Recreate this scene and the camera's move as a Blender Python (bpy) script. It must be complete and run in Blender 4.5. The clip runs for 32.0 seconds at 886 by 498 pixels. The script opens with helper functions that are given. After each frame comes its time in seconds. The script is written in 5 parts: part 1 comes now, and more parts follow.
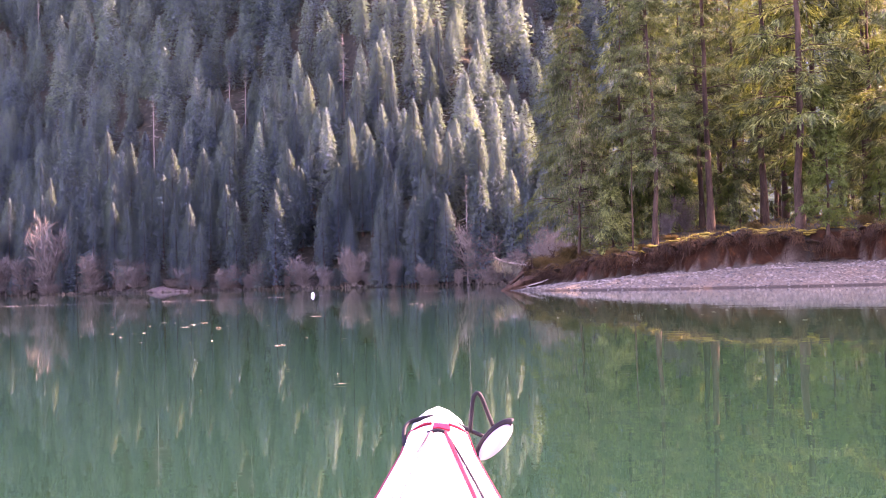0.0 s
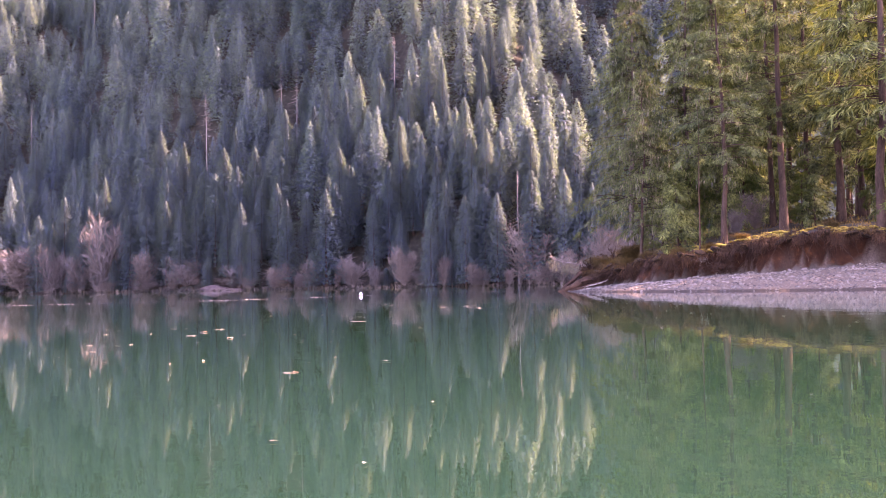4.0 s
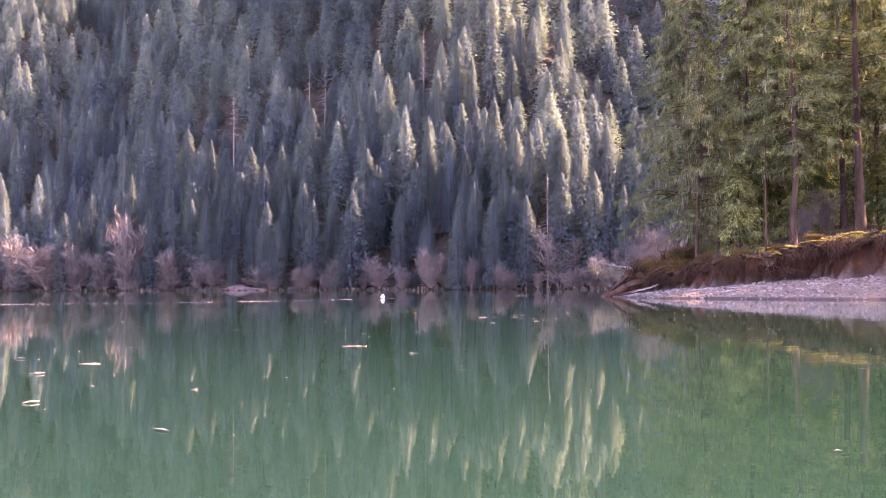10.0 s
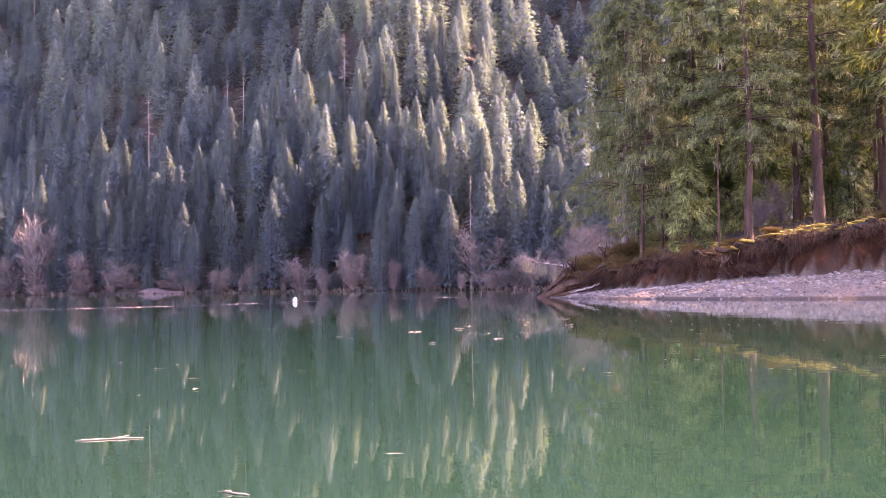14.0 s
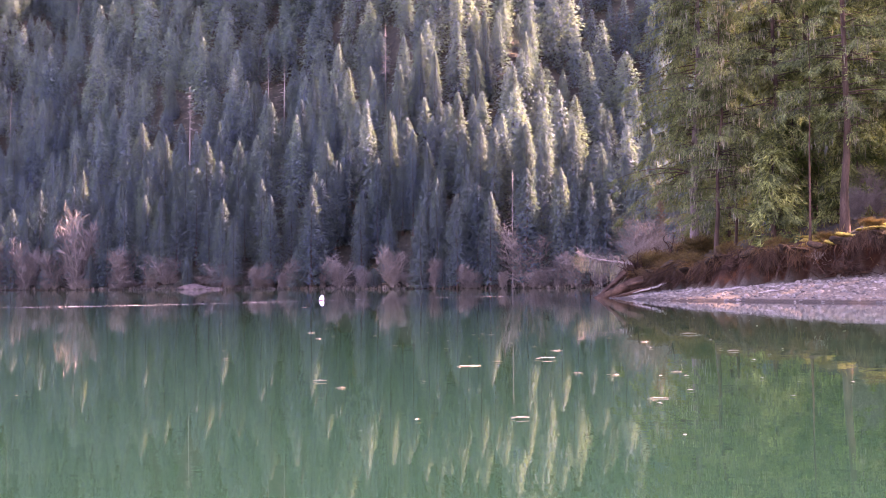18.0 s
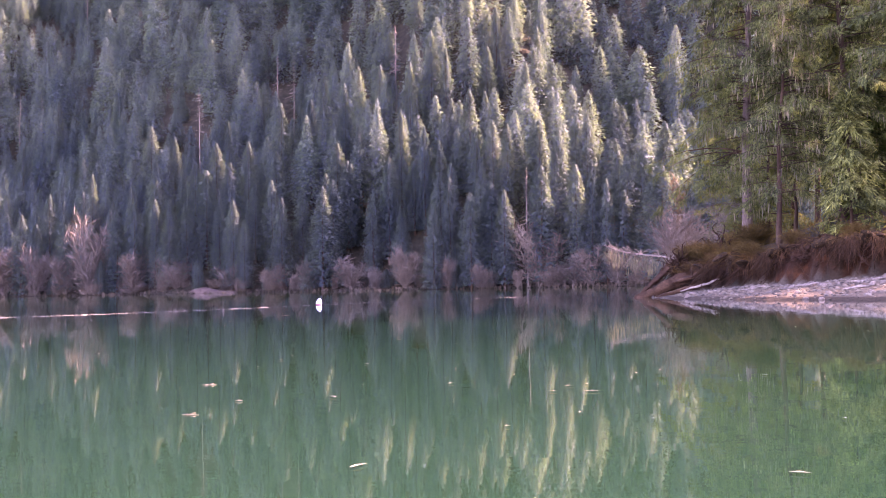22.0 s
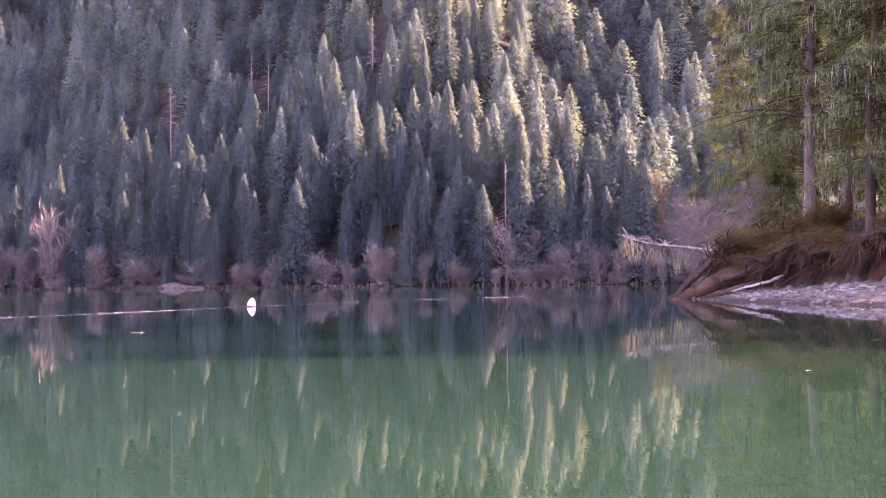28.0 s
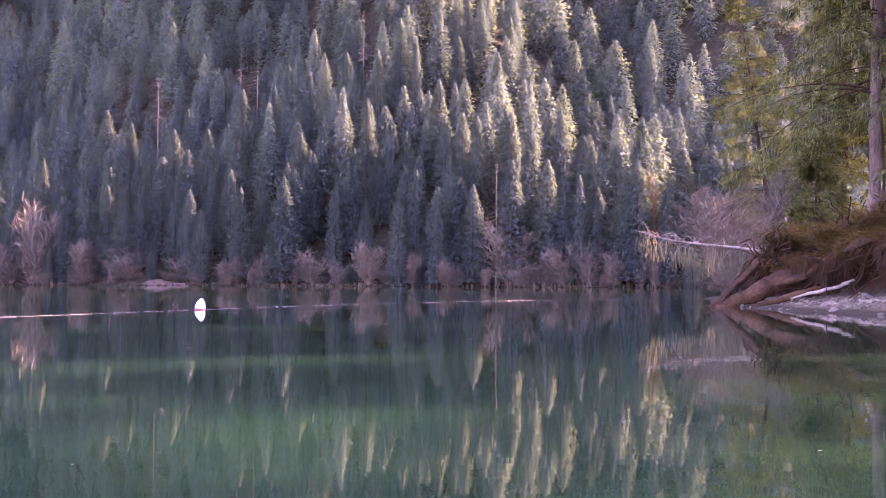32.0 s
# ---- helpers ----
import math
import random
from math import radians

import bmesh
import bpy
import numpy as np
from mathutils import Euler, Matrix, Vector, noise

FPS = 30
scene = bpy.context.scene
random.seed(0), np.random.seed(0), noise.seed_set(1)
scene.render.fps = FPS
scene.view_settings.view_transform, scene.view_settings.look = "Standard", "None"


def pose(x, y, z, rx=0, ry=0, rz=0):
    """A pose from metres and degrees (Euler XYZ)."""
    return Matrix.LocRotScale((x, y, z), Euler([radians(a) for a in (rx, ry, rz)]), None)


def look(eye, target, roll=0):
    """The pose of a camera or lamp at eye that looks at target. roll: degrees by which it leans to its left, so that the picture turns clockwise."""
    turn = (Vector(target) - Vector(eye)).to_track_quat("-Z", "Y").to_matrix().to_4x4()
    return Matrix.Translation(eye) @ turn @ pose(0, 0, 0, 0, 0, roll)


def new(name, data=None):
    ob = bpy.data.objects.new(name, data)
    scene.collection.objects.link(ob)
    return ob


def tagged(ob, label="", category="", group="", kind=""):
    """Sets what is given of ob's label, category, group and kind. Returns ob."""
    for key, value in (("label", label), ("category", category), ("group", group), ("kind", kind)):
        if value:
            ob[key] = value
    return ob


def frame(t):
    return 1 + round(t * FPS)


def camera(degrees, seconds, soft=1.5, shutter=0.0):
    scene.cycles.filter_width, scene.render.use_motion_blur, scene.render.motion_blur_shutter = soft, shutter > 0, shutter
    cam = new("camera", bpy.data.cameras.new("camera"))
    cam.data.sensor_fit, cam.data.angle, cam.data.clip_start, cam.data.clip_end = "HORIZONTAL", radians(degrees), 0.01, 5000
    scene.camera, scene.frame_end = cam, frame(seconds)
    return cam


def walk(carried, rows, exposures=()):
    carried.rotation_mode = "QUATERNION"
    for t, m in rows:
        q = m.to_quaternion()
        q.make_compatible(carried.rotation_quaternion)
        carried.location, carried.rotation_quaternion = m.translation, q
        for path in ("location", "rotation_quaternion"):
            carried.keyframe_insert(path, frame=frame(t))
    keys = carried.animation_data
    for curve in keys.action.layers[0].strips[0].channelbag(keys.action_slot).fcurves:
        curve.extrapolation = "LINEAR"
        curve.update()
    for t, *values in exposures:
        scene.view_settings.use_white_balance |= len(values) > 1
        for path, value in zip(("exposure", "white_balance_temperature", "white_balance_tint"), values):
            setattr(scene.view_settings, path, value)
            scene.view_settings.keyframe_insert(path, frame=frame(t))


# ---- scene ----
# ======== camera: a phone held in a kayak, drifting forward over the lake ========
EYE = 0.55
# seconds, x, y, heading to the right of +y, upward tilt, lean
PATH = [
    (0, -0.000, -0.000, 3.49, 1.88, -1.42),
    (0.5, -0.005, 0.415, 3.51, 1.87, -0.44),
    (1, -0.011, 0.831, 3.23, 1.97, 0.22),
    (1.5, -0.017, 1.249, 0.71, 2.01, -1.56),
    (2, -0.023, 1.670, -2.30, 1.94, -0.25),
    (2.5, -0.030, 2.094, -3.25, 2.00, -1.14),
    (3, -0.037, 2.522, -0.93, 1.92, -0.89),
    (3.5, -0.045, 2.955, 0.69, 1.95, -0.89),
    (5.5, -0.088, 4.772, 0.75, 1.90, -1.34),
    (6, -0.101, 5.263, -0.01, 2.06, -0.69),
    (6.5, -0.114, 5.778, -1.46, 1.93, -1.70),
    (7, -0.129, 6.319, -0.91, 1.95, -1.56),
    (7.5, -0.144, 6.890, 0.17, 1.86, -2.70),
    (8, -0.160, 7.496, -1.20, 2.04, -2.24),
    (8.5, -0.176, 8.140, -2.95, 1.92, -1.83),
    (9, -0.192, 8.817, -1.91, 2.04, -1.49),
    (9.5, -0.207, 9.523, -0.09, 1.86, -3.23),
    (10, -0.220, 10.252, -0.63, 2.10, -0.28),
    (10.5, -0.230, 11.000, -1.48, 1.91, -0.94),
    (11, -0.237, 11.763, 0.13, 2.15, -1.64),
    (11.5, -0.239, 12.534, 2.27, 1.92, -2.36),
    (12, -0.237, 13.310, 2.18, 1.99, -1.93),
    (12.5, -0.228, 14.085, 1.76, 1.94, -0.19),
    (13, -0.214, 14.861, 3.52, 2.08, -1.31),
    (13.5, -0.197, 15.637, 4.83, 1.95, -1.54),
    (14, -0.177, 16.415, 3.52, 2.13, -0.75),
    (14.5, -0.156, 17.195, 2.76, 2.07, 0.70),
    (16.5, -0.082, 20.354, 2.34, 2.00, -0.45),
    (17, -0.070, 21.157, 3.54, 1.91, -0.42),
    (17.5, -0.061, 21.966, 3.00, 2.07, -0.23),
    (18, -0.055, 22.782, 1.36, 2.05, -0.26),
    (18.5, -0.050, 23.604, 1.82, 2.08, -0.27),
    (19, -0.046, 24.433, 2.85, 1.97, -0.52),
    (19.5, -0.044, 25.270, 1.47, 2.10, -1.58),
    (20, -0.043, 26.115, 0.70, 1.99, -0.12),
    (20.5, -0.041, 26.967, 2.06, 2.03, -1.07),
    (21, -0.040, 27.827, 1.78, 2.01, 0.20),
    (21.5, -0.039, 28.695, 0.29, 1.98, -1.31),
    (22, -0.037, 29.569, 0.66, 2.08, -1.03),
    (22.5, -0.034, 30.450, 1.65, 1.94, -0.79),
    (23, -0.031, 31.338, 0.84, 2.02, 0.13),
    (23.5, -0.027, 32.231, 0.77, 1.85, 0.31),
    (24, -0.022, 33.131, 2.76, 1.96, -1.63),
    (24.5, -0.015, 34.035, 3.19, 1.98, -1.96),
    (25, -0.007, 34.940, 1.50, 2.07, -1.33),
    (25.5, 0.001, 35.843, 1.70, 2.11, -0.15),
    (27.5, 0.028, 39.352, 2.24, 1.92, -1.01),
    (28, 0.032, 40.183, 1.92, 1.90, -0.61),
    (28.5, 0.033, 40.990, 1.92, 1.90, -0.12),
    (29, 0.032, 41.774, 1.98, 1.91, -0.60),
    (29.5, 0.030, 42.538, 2.01, 1.94, -0.25),
    (30, 0.025, 43.286, 2.10, 1.96, -0.91),
    (30.5, 0.020, 44.021, 2.18, 1.96, -0.51),
    (31, 0.014, 44.746, 2.28, 1.96, -0.54),
    (31.5, 0.007, 45.465, 2.41, 1.93, -0.46),
    (32, 0.000, 46.180, 2.53, 1.94, 0.21),
]


def held(x, y, heading, tilt, lean):
    a, e = radians(heading), radians(tilt)
    eye = Vector((x, y, EYE))
    return look(eye, eye + 50 * Vector((math.sin(a) * math.cos(e), math.cos(a) * math.cos(e), math.sin(e))), lean)


cam = camera(44.84, 32.0, soft=0.9)
walk(cam, [(t, held(x, y, a, e, r)) for t, x, y, a, e, r in PATH], [(0, 4.28, 7750, 77), (24, 4.26, 7750, 79), (32, 4.15, 7750, 84)])
# ==== end camera ====

# ======== light ========
SUN_AZ, SUN_EL = 79.0, 34.0  # degrees to the right of +y, above the horizon
world = bpy.data.worlds.new("sky")
scene.world = world
world.use_nodes = True
wn = world.node_tree
sky = wn.nodes.new("ShaderNodeTexSky")
sky.sky_type, sky.sun_disc = "NISHITA", False
sky.sun_elevation, sky.sun_rotation = radians(SUN_EL), radians(SUN_AZ)
sky.air_density, sky.dust_density, sky.ozone_density = 1.0, 1.0, 2.2
wn.links.new(sky.outputs[0], wn.nodes["Background"].inputs[0])
wn.nodes["Background"].inputs[1].default_value = 0.15
sun = new("sun", bpy.data.lights.new("sun", "SUN"))
sun.data.energy, sun.data.angle, sun.data.color = 3.3, radians(0.55), (1.0, 0.9, 0.7)
toward = Vector((math.sin(radians(SUN_AZ)) * math.cos(radians(SUN_EL)), math.cos(radians(SUN_AZ)) * math.cos(radians(SUN_EL)), math.sin(radians(SUN_EL))))
sun.matrix_world = look(toward * 60, (0, 0, 0))


# ======== materials ========
def shader(name):
    m = bpy.data.materials.new(name)
    m.use_nodes = True
    t = m.node_tree
    return m, t, t.nodes["Principled BSDF"]


def noise_node(t, scale, detail=5.0, rough=0.6, coord="Object", stretch=(1, 1, 1)):
    tc, mp, n = t.nodes.new("ShaderNodeTexCoord"), t.nodes.new("ShaderNodeMapping"), t.nodes.new("ShaderNodeTexNoise")
    mp.inputs["Scale"].default_value = stretch
    n.inputs["Scale"].default_value, n.inputs["Detail"].default_value, n.inputs["Roughness"].default_value = scale, detail, rough
    t.links.new(tc.outputs[coord], mp.inputs[0])
    t.links.new(mp.outputs[0], n.inputs["Vector"])
    return n


def ramp_node(t, source, stops):
    r = t.nodes.new("ShaderNodeValToRGB")
    while len(r.color_ramp.elements) < len(stops):
        r.color_ramp.elements.new(0.5)
    for e, (p, c) in zip(r.color_ramp.elements, stops):
        e.position, e.color = p, (*c, 1)
    t.links.new(source, r.inputs[0])
    return r


def mix_node(t, a, b, factor, kind="MIX"):
    x = t.nodes.new("ShaderNodeMix")
    x.data_type, x.blend_type = "RGBA", kind
    for sock, v in ((x.inputs[0], factor), (x.inputs[6], a), (x.inputs[7], b)):
        if hasattr(v, "links"):
            t.links.new(v, sock)
        else:
            sock.default_value = v if isinstance(v, float) else (*v, 1)
    return x.outputs[2]


def surface(name, dark, light, scale=2.0, rough=0.85, bump=0.3, fine=18.0, stretch=(1, 1, 1), distance=0.02, pieces=0.0):
    """Two scales of colour noise and a bump; pieces: how much the tone varies from object to object."""
    m, t, b = shader(name)
    n1, n2 = noise_node(t, scale, stretch=stretch), noise_node(t, fine, 6.0, stretch=stretch)
    c = ramp_node(t, n1.outputs[0], [(0.3, dark), (0.7, light)]).outputs[0]
    g = ramp_node(t, n2.outputs[0], [(0.3, (0.55, 0.55, 0.55)), (0.7, (1.25, 1.25, 1.25))]).outputs[0]
    c = mix_node(t, c, g, 0.8, "MULTIPLY")
    if pieces:
        o = t.nodes.new("ShaderNodeObjectInfo")
        v = ramp_node(t, o.outputs["Random"], [(0.0, (1 - pieces,) * 3), (1.0, (1 + pieces,) * 3)]).outputs[0]
        c = mix_node(t, c, v, 1.0, "MULTIPLY")
    t.links.new(c, b.inputs["Base Color"])
    b.inputs["Roughness"].default_value, b.inputs["Specular IOR Level"].default_value = rough, 0.12
    u = t.nodes.new("ShaderNodeBump")
    u.inputs["Strength"].default_value, u.inputs["Distance"].default_value = bump, distance
    t.links.new(n2.outputs[0], u.inputs["Height"])
    t.links.new(u.outputs[0], b.inputs["Normal"])
    return m


def foliage(name, dark, light, through_light=0.3, patch=0.06, gloss=0.12, toned=False, spread=((0.6, 0.66, 0.7), (1.3, 1.22, 1.05))):
    """Needles: tone varies from tree to tree, in patches and from spray to spray."""
    m, t, b = shader(name)
    n1 = noise_node(t, patch, 3.0, coord="Object")
    geo = t.nodes.new("ShaderNodeNewGeometry")
    c = ramp_node(t, geo.outputs["Random Per Island"], [(0.0, dark), (1.0, light)]).outputs[0]
    p = ramp_node(t, n1.outputs[0], [(0.32, spread[0]), (0.68, spread[1])]).outputs[0]
    c = mix_node(t, c, p, 1.0, "MULTIPLY")
    o = t.nodes.new("ShaderNodeObjectInfo")
    v = ramp_node(t, o.outputs["Random"], [(0.0, (0.72, 0.78, 0.8)), (1.0, (1.25, 1.2, 1.1))]).outputs[0]
    c = mix_node(t, c, v, 1.0, "MULTIPLY")
    if toned:
        own = t.nodes.new("ShaderNodeAttribute")
        own.attribute_name = "tone"
        c = mix_node(t, c, ramp_node(t, own.outputs["Fac"], [(0.0, (0.65, 0.7, 0.75)), (0.5, (1.0, 1.0, 1.0)), (1.0, (1.3, 1.26, 1.1))]).outputs[0], 1.0, "MULTIPLY")
    t.links.new(c, b.inputs["Base Color"])
    b.inputs["Roughness"].default_value = 0.7
    b.inputs["Specular IOR Level"].default_value = gloss
    tr, mx = t.nodes.new("ShaderNodeBsdfTranslucent"), t.nodes.new("ShaderNodeMixShader")
    t.links.new(mix_node(t, c, (1.5, 1.5, 0.7), 1.0, "MULTIPLY"), tr.inputs[0])
    mx.inputs[0].default_value = through_light
    t.links.new(b.outputs[0], mx.inputs[1])
    t.links.new(tr.outputs[0], mx.inputs[2])
    t.links.new(mx.outputs[0], t.nodes["Material Output"].inputs[0])
    return m


# Far needles: the blue haze of distance is put into the base colours.
M_FAR_HAZED = foliage("hazed_far_needles", (0.055, 0.078, 0.136), (0.083, 0.123, 0.106), 0.4, 0.02)
# The joined forest behind: same haze tint, lighter and bluer.
M_FOREST_HAZED = foliage("hazed_forest_needles", (0.075, 0.102, 0.19), (0.104, 0.152, 0.138), 0.4, 0.02, toned=True)
M_NEAR = foliage("hemlock_needles", (0.02, 0.034, 0.013), (0.148, 0.176, 0.064), 0.22, 0.9, 0.12, spread=((0.35, 0.4, 0.42), (1.7, 1.6, 1.4)))
M_SPRUCE = foliage("spruce_needles", (0.04, 0.055, 0.022), (0.12, 0.135, 0.045), 0.3, 0.5)
M_YOUNG = foliage("young_hemlock_needles", (0.03, 0.055, 0.015), (0.09, 0.125, 0.03), 0.28, 0.5)
M_TWIG = foliage("bare_twigs", (0.085, 0.067, 0.063), (0.195, 0.157, 0.146), 0.1, 0.2)
M_RUST = foliage("rusty_dead_needles", (0.075, 0.05, 0.04), (0.16, 0.108, 0.085), 0.3, 0.2)
M_LICHEN = foliage("hanging_lichen", (0.10, 0.092, 0.075), (0.24, 0.225, 0.185), 0.3, 0.5)
M_MOSS = surface("moss", (0.09, 0.06, 0.012), (0.36, 0.26, 0.045), 1.6, 0.95, 0.6, 14.0)
M_BARK = surface("bark", (0.024, 0.015, 0.01), (0.085, 0.05, 0.033), 3.0, 0.9, 0.7, 22.0, (1, 1, 0.25))
M_SNAG = surface("bleached_wood", (0.1, 0.08, 0.066), (0.28, 0.232, 0.195), 2.0, 0.8, 0.5, 16.0, (1, 1, 0.3))
M_DRIFT = surface("driftwood", (0.019, 0.0095, 0.006), (0.105, 0.056, 0.033), 1.8, 0.9, 0.9, 14.0, (1, 1, 1))
M_ROOT = surface("roots", (0.014, 0.007, 0.004), (0.06, 0.029, 0.0155), 2.5, 0.9, 0.6, 14.0)
M_STONE = surface("beach_stone", (0.07, 0.055, 0.044), (0.19, 0.153, 0.124), 5.0, 0.8, 0.3, 30.0, pieces=0.35)


def ground_material():
    """Forest duff and hillside; red-brown soil on steep faces; gravel low on the shore."""
    m, t, b = shader("ground")
    duff = ramp_node(t, noise_node(t, 0.4, 6.0).outputs[0], [(0.35, (0.012, 0.013, 0.009)), (0.6, (0.03, 0.026, 0.018)), (0.75, (0.055, 0.05, 0.022))]).outputs[0]
    soil = ramp_node(t, noise_node(t, 1.3, 8.0, 0.7).outputs[0], [(0.3, (0.009, 0.0034, 0.0016)), (0.55, (0.03, 0.0105, 0.0038)), (0.75, (0.085, 0.029, 0.0095))]).outputs[0]
    pebble = noise_node(t, 9.0, 8.0, 0.75)
    gravel = ramp_node(t, pebble.outputs[0], [(0.3, (0.045, 0.034, 0.025)), (0.5, (0.088, 0.066, 0.045)), (0.72, (0.152, 0.117, 0.081))]).outputs[0]
    geo, sep = t.nodes.new("ShaderNodeNewGeometry"), t.nodes.new("ShaderNodeSeparateXYZ")
    t.links.new(geo.outputs["Normal"], sep.inputs[0])
    steep = ramp_node(t, sep.outputs[2], [(0.72, (1, 1, 1)), (0.9, (0, 0, 0))]).outputs[0]
    att = t.nodes.new("ShaderNodeAttribute")
    att.attribute_name = "beach"
    where = t.nodes.new("ShaderNodeAttribute")
    where.attribute_name = "point"
    c = mix_node(t, duff, soil, mix_node(t, (0.0, 0.0, 0.0), steep, where.outputs["Fac"]))
    c = mix_node(t, c, gravel, att.outputs["Fac"])
    place = t.nodes.new("ShaderNodeSeparateXYZ")
    t.links.new(geo.outputs["Position"], place.inputs[0])
    wet = ramp_node(t, place.outputs[2], [(0.06, (0.35, 0.34, 0.33)), (0.11, (1, 1, 1))]).outputs[0]
    c = mix_node(t, c, wet, 1.0, "MULTIPLY")
    t.links.new(c, b.inputs["Base Color"])
    b.inputs["Roughness"].default_value, b.inputs["Specular IOR Level"].default_value = 0.95, 0.1
    u = t.nodes.new("ShaderNodeBump")
    u.inputs["Strength"].default_value, u.inputs["Distance"].default_value = 0.7, 0.05
    t.links.new(pebble.outputs[0], u.inputs["Height"])
    t.links.new(u.outputs[0], b.inputs["Normal"])
    return m


def water_material():
    m, t, b = shader("lake_water")
    body = ramp_node(t, noise_node(t, 0.05, 3.0).outputs[0], [(0.3, (0.0038, 0.0165, 0.0092)), (0.7, (0.0049, 0.0212, 0.0106))]).outputs[0]
    t.links.new(body, b.inputs["Base Color"])
    b.inputs["Roughness"].default_value, b.inputs["IOR"].default_value = 0.015, 1.333
    low, fine = noise_node(t, 0.55, 2.0, stretch=(1, 0.6, 1)), noise_node(t, 5.0, 2.0, stretch=(0.7, 1, 1))
    u1, u2 = t.nodes.new("ShaderNodeBump"), t.nodes.new("ShaderNodeBump")
    u1.inputs["Strength"].default_value, u1.inputs["Distance"].default_value = 0.5, 0.005
    u2.inputs["Strength"].default_value, u2.inputs["Distance"].default_value = 0.5, 0.0008
    t.links.new(low.outputs[0], u1.inputs["Height"])
    t.links.new(fine.outputs[0], u2.inputs["Height"])
    t.links.new(u1.outputs[0], u2.inputs["Normal"])
    t.links.new(u2.outputs[0], b.inputs["Normal"])
    return m


# ======== mesh helpers ========


def mesh_from(name, verts, faces, material, smooth=False):
    """A mesh from an array of points and an array of equal-sized faces."""
    me = bpy.data.meshes.new(name)
    verts, faces = np.asarray(verts, np.float32), np.asarray(faces, np.int32)
    k = faces.shape[1]
    me.vertices.add(len(verts))
    me.vertices.foreach_set("co", verts.ravel())
    me.loops.add(faces.size)
    me.loops.foreach_set("vertex_index", faces.ravel())
    me.polygons.add(len(faces))
    me.polygons.foreach_set("loop_start", np.arange(len(faces), dtype=np.int32) * k)
    me.polygons.foreach_set("use_smooth", np.full(len(faces), smooth))
    me.materials.append(material)
    me.update(calc_edges=True)
    return me


def unit(v):
    return v / np.maximum(np.linalg.norm(v, axis=-1, keepdims=True), 1e-9)


def blades(base, way, side, length, width, fold=0.15):
    """Folded kite-shaped sprays: four corners each, one quad a spray."""
    base, way, side = np.asarray(base), unit(np.asarray(way)), np.asarray(side)
    side = unit(side - (side * way).sum(1, keepdims=True) * way)
    up = np.cross(way, side)
    le, wi = np.asarray(length)[:, None], np.asarray(width)[:, None]
    mid = base + way * le * 0.45 + up * wi * fold
    v = np.stack([base, mid - side * wi / 2, base + way * le, mid + side * wi / 2], 1).reshape(-1, 3)
    return v, np.arange(len(v)).reshape(-1, 4)


def tubes(lines, radii, sides=5):
    """Tapered tubes along lines, an array (n, points, 3), with radii (n, points)."""
    lines, radii = np.asarray(lines, float), np.asarray(radii, float)
    n, k, _ = lines.shape
    way = unit(np.gradient(lines, axis=1))
    ref = np.where(np.abs(way[:, :1, 2:3]) > 0.9, np.array([1.0, 0, 0]), np.array([0, 0, 1.0]))
    a = unit(np.cross(way, np.broadcast_to(ref, way.shape)))
    b = np.cross(way, a)
    th = np.arange(sides) * 2 * np.pi / sides
    ring = a[:, :, None] * np.cos(th)[:, None] + b[:, :, None] * np.sin(th)[:, None]
    v = lines[:, :, None] + ring * radii[:, :, None, None]
    idx = np.arange(n * k * sides).reshape(n, k, sides)
    nxt = np.roll(idx, -1, axis=2)
    f = np.stack([idx[:, :-1], nxt[:, :-1], nxt[:, 1:], idx[:, 1:]], -1).reshape(-1, 4)
    return v.reshape(-1, 3), f


JOINED = ("branching", "lichen", "twig_mass", "stem_clump")


def part(name, data, parent, label="", m=None):
    ob = new(name, data)
    ob.parent = parent
    if m is not None:
        ob.matrix_basis = m
    if name in JOINED:
        ob["kind"] = "stuff"
    return tagged(ob, label) if label else ob


def from_bm(name, bm, material, smooth=False):
    me = bpy.data.meshes.new(name)
    bmesh.ops.recalc_face_normals(bm, faces=bm.faces)
    for f in bm.faces:
        f.smooth = smooth
    bm.to_mesh(me)
    bm.free()
    me.materials.append(material)
    return me


def thing(name, label, category, group="", at=None):
    ob = tagged(new(name), label, category, group)
    if at is not None:
        ob.matrix_basis = at
    return ob


# ======== ground and water ========
NEAR_SHORE = [(900, -230), (120, 18), (60, 37), (34, 46.5), (25, 50), (19, 52.6), (14.5, 55.6), (11.5, 59.6), (9.6, 64), (8.9, 70), (9.1, 76.4)]
BAY_SHORE = [(10.2, 79), (11.8, 84), (13.4, 91), (15.8, 100), (22, 115), (34, 142), (58, 190), (95, 250), (150, 312)]
FAR_SHORE = [(900, 230), (400, 290), (220, 325), (160, 350), (100, 385), (60, 412), (0, 442), (-60, 478), (-130, 518), (-200, 548), (-320, 585), (-900, 760)]
BANK = [(900, -200), (120, 31), (60, 49), (34, 57), (25, 60), (19.4, 62.4), (15.7, 64.0), (13.8, 66.3), (12.6, 69.6), (11.6, 72.4), (10.9, 76.6),
        (12.2, 80.5), (14, 86), (15.6, 93), (18.2, 102), (24.4, 116), (36.4, 143), (61, 190), (98, 250), (152, 314), (900, 400)]


def inside(px, py, poly):
    hit = np.zeros(px.shape, bool)
    for (x0, y0), (x1, y1) in zip(poly, poly[1:] + poly[:1]):
        if y0 == y1:
            continue
        hit ^= ((y0 > py) != (y1 > py)) & (px < (x1 - x0) * (py - y0) / (y1 - y0) + x0)
    return hit


